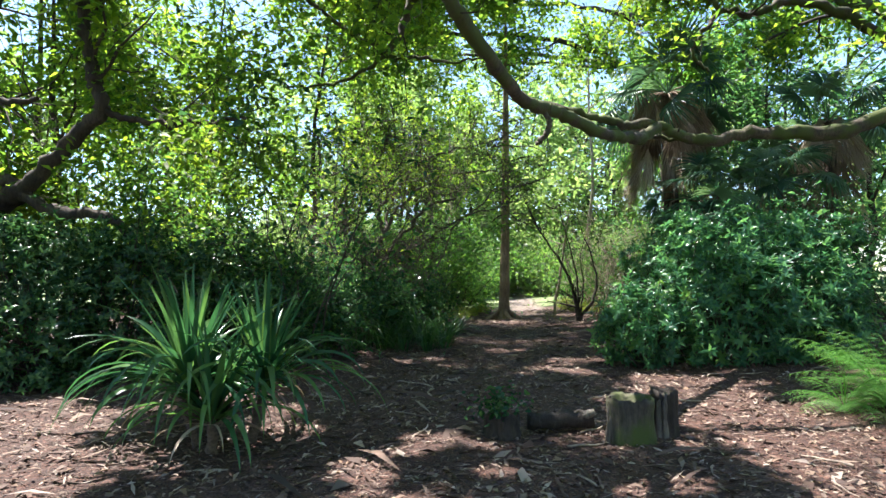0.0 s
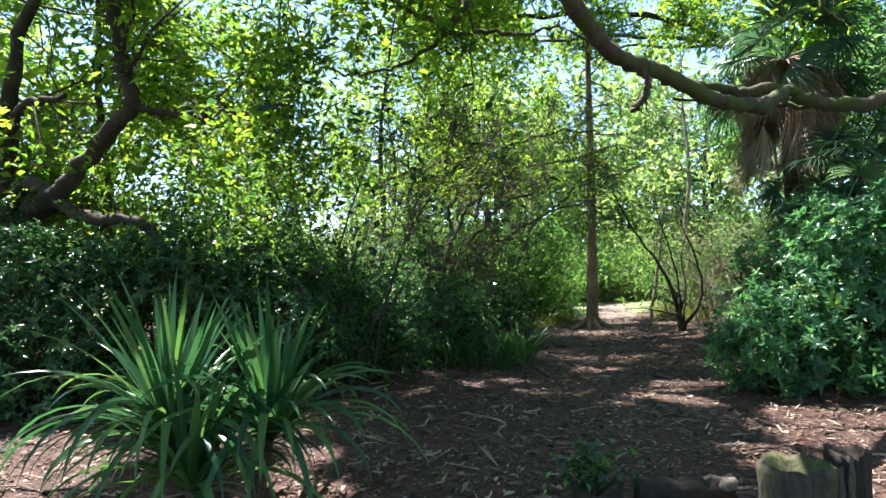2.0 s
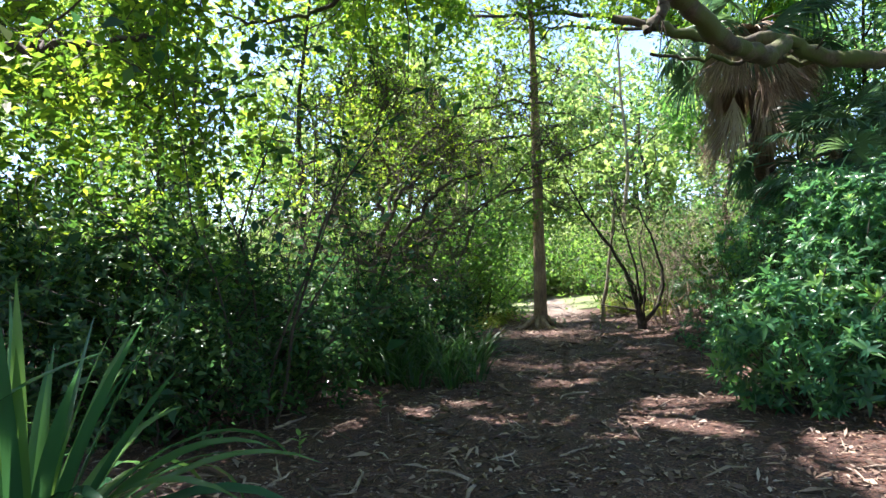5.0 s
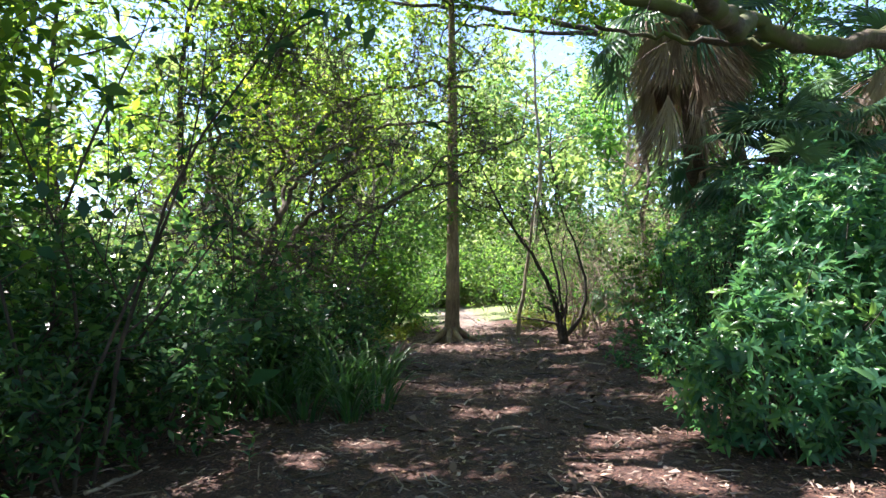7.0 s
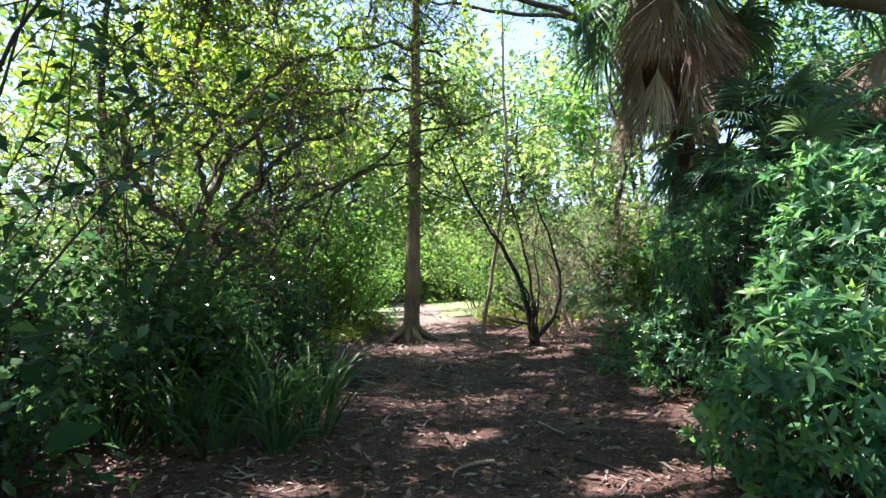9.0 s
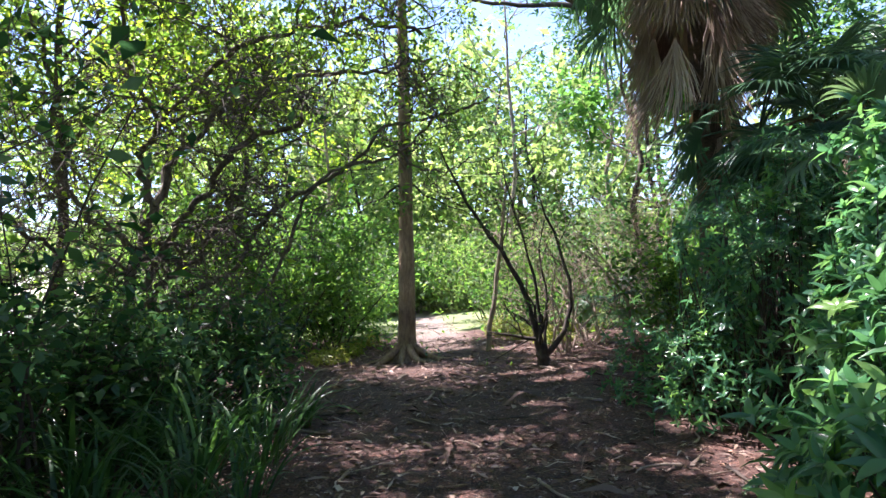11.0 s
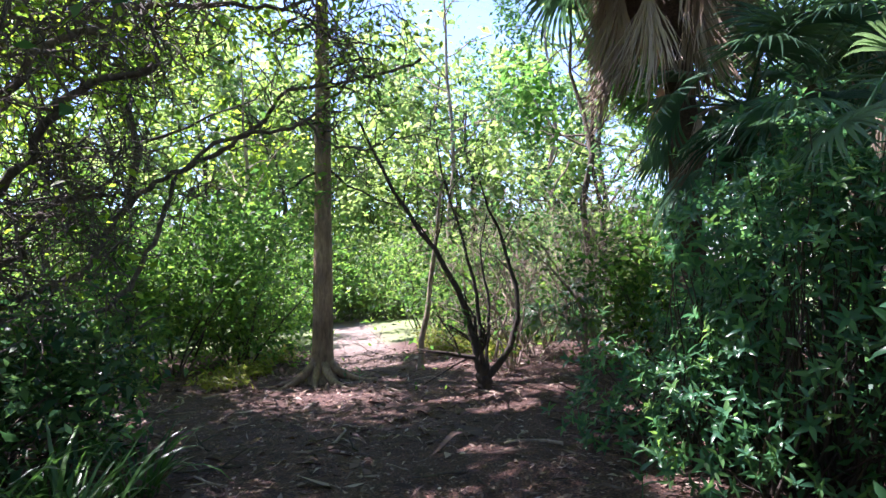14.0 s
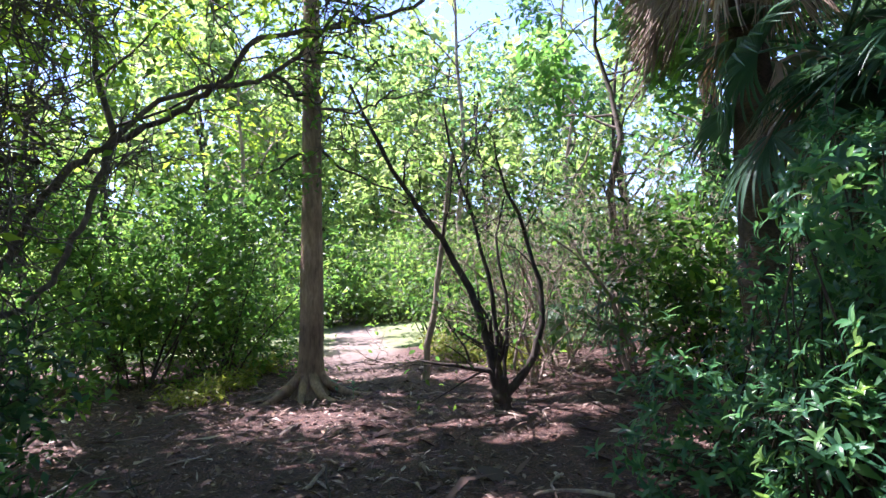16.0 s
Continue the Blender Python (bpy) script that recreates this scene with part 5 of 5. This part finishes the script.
def fan_palm(name, base, label, seed, height, size, green, dead, lean=(0, 0), girth=0.17, group="fan palms", low=-25, skirt=0.95, hang=0.7):
    rng = np.random.default_rng(seed)
    palm = thing(name, base, label, "palm", group)
    b = np.asarray(base, float)
    top = b + np.array([lean[0], lean[1], height])
    if height > 0.8:
        line = smooth_line([b - [0, 0, 0.1], b * 0.6 + top * 0.4 + [0.05, 0, 0], top], 16, rng, 0.01)
        part("trunk", Shape().tube(line, girth * np.linspace(1.15, 0.9, 16), 12, 0.08, rng), BARK_PALM, palm)
    meshes = []
    for k in range(3):
        me = fan_shape(rng, size, 30 + 2 * k, 95 + 8 * k, 0.3 + 0.2 * k).data("fan")
        me.materials.append(LEAF_FAN)
        meshes.append(me)
    browns = []
    for k in range(3):
        me = fan_shape(rng, skirt, 44, 20 + 5 * k, 0.2, True).data("dead_fan")
        me.materials.append(DEAD_LEAF)
        browns.append(me)
    for k in range(green):
        turn = 2.4 * k + rng.normal(0, 0.2)
        rise = radians(rng.uniform(low, 75))
        long = size * rng.uniform(0.9, 1.3)
        way = np.array([math.cos(turn) * math.cos(rise), math.sin(turn) * math.cos(rise), math.sin(rise)])
        line = np.array([top + way * long * s - np.array([0, 0, 0.25 * long * s * s]) for s in np.linspace(0, 1, 7)])
        part("stalk", Shape().tube(line, np.linspace(0.02, 0.01, 7), 5), LEAF_FAN, palm)
        end = unit(line[-1] - line[-2])
        y_axis = Vector(unit(end + np.array([0, 0, -0.25])))
        x_axis = Vector((-math.sin(turn), math.cos(turn), 0)).cross(y_axis).cross(y_axis).normalized() * -1
        x_axis = y_axis.cross(Vector((0, 0, 1))).normalized()
        z_axis = x_axis.cross(y_axis)
        m = Matrix((x_axis, y_axis, z_axis)).transposed().to_4x4()
        m = Matrix.Translation(line[-1]) @ m @ Matrix.Rotation(rng.normal(0, 0.35), 4, "Y")
        linked("frond", meshes[k % 3], palm, m)
    for k in range(dead):
        bunch = k % 7
        turn = 2 * math.pi * bunch / 7 + seed + rng.normal(0, 0.17)
        out = (0.4 + 0.28 * (bunch % 3) / 2 + rng.uniform(-0.06, 0.06)) * skirt
        drop = (0.25 * (bunch % 4) / 3 + rng.uniform(-0.05, 0.2)) * skirt if k < 0.6 * dead else rng.uniform(0.2, hang) * skirt
        hub = top + np.array([math.cos(turn) * out, math.sin(turn) * out, -drop])
        part("stalk", Shape().tube(smooth_line([top - [0, 0, 0.2 * drop], (top + hub) / 2 + [0, 0, 0.12], hub], 6, rng), np.linspace(0.02, 0.012, 6), 5), DEAD_LEAF, palm, "dry brown stalk")
        y_axis = Vector((math.cos(turn) * 0.12, math.sin(turn) * 0.12, -1)).normalized()
        x_axis = Vector((-math.sin(turn), math.cos(turn), 0))
        z_axis = x_axis.cross(y_axis)
        m = Matrix((x_axis, y_axis, z_axis)).transposed().to_4x4()
        linked("frond", browns[k % 3], palm, Matrix.Translation(hub) @ m @ Matrix.Rotation(rng.normal(0, 0.3), 4, "Y"), "dry brown hanging frond")
    return palm


fan_palm("fan_palm", on_ground(4.15, 14.7), "tall fan palm with a skirt of dry hanging fronds", 81, 5.8, 1.1, 19, 63, skirt=1.35, hang=1.3)
fan_palm("fan_palm", on_ground(8.2, 15.0), "fan palm trunk shaggy with dry brown fronds", 82, 5.0, 1.1, 14, 34, skirt=1.3, hang=2.4)
fan_palm("fan_palm", on_ground(4.9, 13.5), "young fan palm standing among the shrubs", 83, 3.1, 0.78, 10, 3, girth=0.1, low=-25)
fan_palm("fan_palm", on_ground(4.5, 14.0), "young fan palm under the tall one", 87, 3.0, 0.8, 13, 7, girth=0.1, low=-35)
fan_palm("fan_palm", on_ground(6.5, 13.9), "young fan palm with drooping blue-green leaves", 84, 3.4, 0.85, 16, 3, girth=0.1, low=-25)
fan_palm("fan_palm", on_ground(4.3, 12.5), "low fan palm with leaves reaching over the shrubs", 86, 2.4, 0.72, 13, 2, girth=0.09, low=-15)
fan_palm("small_palm", on_ground(3.9, 17.6), "small fan palm close to the ground", 85, 0.5, 0.55, 9, 0, low=10)


# ---- ferns ----
def fern(base, seed, size=0.9, count=16):
    rng = np.random.default_rng(seed)
    plant = thing("fern", base, "bright green feathery fern at the edge of the path", "fern", "ferns")
    shape = Shape()
    s = np.linspace(0, 1, 26)
    pitch = 1.2 - 1.5 * s
    x = np.concatenate([[0], np.cumsum(np.cos(pitch[:-1]) * size / 25)])
    z = np.concatenate([[0], np.cumsum(np.sin(pitch[:-1]) * size / 25)])
    line = np.stack([x, 0 * x, z], 1)
    shape.tube(line, np.linspace(0.006, 0.002, 26), 4)
    for k in range(2, 26, 2):
        for sign in (-1, 1):
            long = size * 0.26 * math.sin(math.pi * (0.1 + 0.87 * s[k])) ** 0.8
            way = unit(np.array([0.45, sign, -0.1 - 0.25 * s[k]]))
            n = 9
            for m in range(n):
                f = (m + 0.5) / n
                at = line[k] + way * long * f - np.array([0, 0, 0.12 * long * f * f])
                leaf = 0.16 * long * (1.1 - f) + 0.004
                for turn in (0.95, -0.95):
                    out = np.array([way[0] * math.cos(turn) - way[1] * math.sin(turn), way[0] * math.sin(turn) + way[1] * math.cos(turn), -0.15])
                    wide = way * 0.3 * long / n
                    shape.add([at, at + out * leaf * 0.5 + wide, at + out * leaf, at + out * leaf * 0.5 - wide], [[0, 1, 2, 3]])
    me = shape.data("fern_frond")
    me.materials.append(LEAF_FERN)
    for k in range(count):
        m = Matrix.Translation(base) @ Matrix.Rotation(2.4 * k, 4, "Z") @ Matrix.Rotation(rng.normal(0.05, 0.25), 4, "Y") @ Matrix.Scale(rng.uniform(0.75, 1.15), 4)
        linked("frond", me, plant, m)
    return plant


fern(on_ground(3.95, 5.75), 91, 1.2, 36)
fern(on_ground(4.6, 6.7), 92, 1.25, 20)
fern(on_ground(3.45, 5.65), 93, 0.75, 18)


# ---- stump and log ----
def hollow_stump(shape, cx, cy, r, h, rng, base_z, sides=40, jag=0.12, lean=(0, 0)):
    a = np.arange(sides) * 2 * np.pi / sides
    ridge = 1 + 0.045 * np.sin(3 * a + rng.uniform(0, 6)) + 0.03 * np.sin(11 * a) + 0.02 * rng.normal(size=sides)
    tops = h * (1 - jag * np.abs(np.sin(2 * a + rng.uniform(0, 6))) - jag * rng.uniform(0, 1, sides))
    rings = []
    for f in (-0.15, 0.0, 0.15, 0.35, 0.6, 0.85, 1.0):
        flare = 1 + 0.3 * max(0.0, 0.35 - f) + 0.02 * math.sin(9 * f)
        rr = r * ridge * flare * (1 + 0.015 * rng.normal(size=sides))
        rings.append(np.stack([cx + lean[0] * f + rr * np.cos(a), cy + lean[1] * f + rr * np.sin(a), base_z + tops * f], 1))
    for scale, down in ((0.86, 0.0), (0.7, 0.05), (0.35, 0.1), (0.02, 0.11)):
        rings.append(np.stack([cx + lean[0] + r * scale * ridge * np.cos(a), cy + lean[1] + r * scale * ridge * np.sin(a), base_z + tops * (1 - 0.4 * (1 - scale)) - down * h - 0.01 * rng.uniform(size=sides)], 1))
    n = len(rings)
    i, j = np.meshgrid(np.arange(n - 1), np.arange(sides), indexing="ij")
    k = (j + 1) % sides
    shape.add(np.concatenate(rings), np.stack([i * sides + j, i * sides + k, (i + 1) * sides + k, (i + 1) * sides + j], -1))


def stumps():
    rng = np.random.default_rng(95)
    base = on_ground(0.98, 4.5)
    stump = thing("tree_stump", base, "rotting mossy tree stump with splintered bark", "stump", "old stumps")
    body = Shape()
    hollow_stump(body, 0.98, 4.5, 0.2, 0.43, rng, base[2], jag=0.05)
    part("body", body, WOOD_STUMP, stump, smooth=False)
    for k, (x, y, h, w) in enumerate([(0.785, 4.42, 0.36, 0.035), (0.775, 4.47, 0.41, 0.03)]):
        line = np.array([(x, y, base[2] - 0.03), (x + 0.01, y, base[2] + h * 0.5), (x + 0.03, y + 0.02, base[2] + h)])
        part("splinter", Shape().tube(smooth_line(line, 7, rng, 0.005), np.linspace(w, w * 0.45, 7), 6, 0.15, rng), WOOD_PALE, stump, "pale splintered wood", smooth=False)
    base = on_ground(1.33, 4.72)
    second = thing("tree_stump", base, "grey split tree stump beside the mossy one", "stump", "old stumps")
    body = Shape()
    hollow_stump(body, 1.34, 4.74, 0.12, 0.47, rng, base[2], jag=0.06)
    part("body", body, WOOD_ROT, second, smooth=False)
    for x, y, h, w in ((1.27, 4.64, 0.44, 0.04), (1.32, 4.625, 0.43, 0.04)):
        line = smooth_line([(x, y, base[2] - 0.02), (x, y - 0.005, base[2] + h * 0.5), (x + 0.01, y + 0.01, base[2] + h)], 7, rng, 0.004)
        part("splinter", Shape().tube(line, np.linspace(w, w * 0.4, 7), 6, 0.12, rng), WOOD_PALE, second, "pale split wood face", smooth=False)
    base = on_ground(-0.18, 4.5)
    third = thing("tree_stump", base, "low dark stump overgrown with small green leaves", "stump", "old stumps")
    body = Shape()
    hollow_stump(body, -0.18, 4.5, 0.16, 0.26, rng, base[2], jag=0.2)
    part("body", body, WOOD_ROT, third, smooth=False)
    leaves = Shape()
    pts = np.array([-0.2, 4.5, base[2] + 0.3]) + rng.normal(size=(220, 3)) * [0.12, 0.1, 0.08]
    leaf_cloud(leaves, pts, rng, 0.06, 0.6)
    part("ivy", leaves, LEAF_DARK, third, "small green leaves", smooth=False)
    base = on_ground(0.4, 4.78)
    log = thing("fallen_log", base, "short dark rotten log lying between the stumps", "log")
    line = smooth_line([(0.0, 4.66, 0.1), (0.25, 4.74, 0.11), (0.5, 4.8, 0.1), (0.74, 4.82, 0.12)], 14, rng, 0.006)
    line[:, 2] += ground_z(line[:, 0], line[:, 1])
    rr = 0.08 * np.ones(14)
    rr[[0, -1]] = 0.01
    line[0], line[-1] = line[1] + [-0.004, 0, 0], line[-2] + [0.004, 0, 0]
    part("wood", Shape().tube(line, rr, 14, 0.1, rng), WOOD_ROT, log, smooth=False)
    chip = Shape().tube(smooth_line([(0.58, 4.66, 0.17), (0.64, 4.66, 0.2), (0.7, 4.68, 0.2)], 6, rng, 0.003), np.array([0.01, 0.04, 0.045, 0.04, 0.03, 0.004]), 7, 0.1, rng)
    part("broken_end", chip, WOOD_PALE, log, "pale broken wood", smooth=False)


stumps()


# ---- fallen sticks ----
def sticks():
    rng = np.random.default_rng(97)
    meshes = []
    for k in range(6):
        long = rng.uniform(0.25, 0.6)
        line = limb(rng, (-long / 2, 0, 0), (1, 0, 0), long, 0.22, 0, 8)
        line[:, 2] = np.abs(line[:, 2]) * 0.3
        shape = Shape().tube(line, np.linspace(0.009, 0.004, 8) * rng.uniform(0.8, 1.6), 5)
        if k % 2:
            twig = limb(rng, line[4], (0.6, rng.choice([-1, 1]) * 0.8, 0), long * 0.4, 0.2, 0, 5)
            twig[:, 2] = np.abs(twig[:, 2]) * 0.3
            shape.tube(twig, np.linspace(0.005, 0.002, 5), 4)
        me = shape.data("stick", smooth=True)
        me.materials.append(TWIG_DEAD if k % 3 else BARK_DARK)
        meshes.append(me)
    for k in range(230):
        side = rng.uniform() < 0.55
        x = rng.uniform(-4.5, -0.8) if side else rng.uniform(-1.5, 4.2)
        y = rng.uniform(3.2, 14.5) if k < 180 else rng.uniform(13, 18)
        ob = new("stick", meshes[k % 6])
        s = rng.uniform(0.6, 1.5)
        ob.matrix_world = Matrix.Translation((x, y, float(ground_z(x, y)) + 0.014)) @ Matrix.Rotation(rng.uniform(0, 6.28), 4, "Z") @ Matrix.Rotation(rng.normal(0, 0.06), 4, "Y") @ Matrix.Scale(s, 4)
        tagged(ob, "dry bare stick lying on the mulch", "stick", "fallen sticks")


sticks()


# ---- seedlings and fallen leaves ----
def seedlings():
    rng = np.random.default_rng(98)
    proto = Shape()
    for k in range(5):
        strap(proto, (0, 0, 0.1 + 0.03 * k), 2.4 * k, 0.5, 0.13, 0.05, 0.7, 5, 0.3, 0, 0.7)
    proto.tube(np.array([(0, 0, -0.02), (0.004, 0, 0.12), (0, 0.004, 0.24)]), np.array([0.004, 0.003, 0.002]), 4)
    me = proto.data("seedling")
    me.materials.append(LEAF_BROAD_SINGLE)
    for x, y, size in ((2.05, 12.0, 1.1), (-2.6, 7.5, 0.9), (-2.2, 8.9, 0.8), (0.3, 17.7, 1.0), (0.5, 17.5, 0.9), (-1.2, 9.9, 0.5), (-2.3, 9.4, 0.7), (2.3, 12.6, 0.9), (-3.1, 9.0, 1.0), (2.6, 13.4, 0.9)):
        ob = new("seedling", me)
        ob.matrix_world = Matrix.Translation(on_ground(x, y)) @ Matrix.Rotation(rng.uniform(0, 6), 4, "Z") @ Matrix.Scale(size, 4)
        tagged(ob, "small green seedling growing out of the mulch", "seedling", "seedlings")


seedlings()


def fallen_leaves():
    rng = np.random.default_rng(99)
    n = 4200
    x, y = rng.uniform(-6, 5, n), 2.5 + 16 * rng.uniform(0, 1, n) ** 1.2
    p = np.stack([x, y, ground_z(x, y) + 0.012], 1)
    shape = Shape()
    a = rng.uniform(0, 6.28, n)
    way = np.stack([np.cos(a), np.sin(a), rng.normal(0, 0.15, n)], 1)
    side = np.stack([-np.sin(a), np.cos(a), rng.normal(0, 0.2, n)], 1)
    size = 0.05 * rng.lognormal(0, 0.35, n)[:, None]
    lift = np.array([0, 0, 1.0]) * size * rng.uniform(0.05, 0.35, (n, 1))
    shape.add(np.stack([p, p + way * size * 0.5 + side * size * 0.3 + lift, p + way * size, p + way * size * 0.5 - side * size * 0.3 + lift], 1), np.arange(4 * n).reshape(-1, 4))
    me = shape.data("fallen_leaves")
    me.materials.append(LITTER_LEAF)
    tagged(new("fallen_leaves", me), "dry tan fallen leaves scattered over the mulch", "leaf litter", kind="stuff")


fallen_leaves()
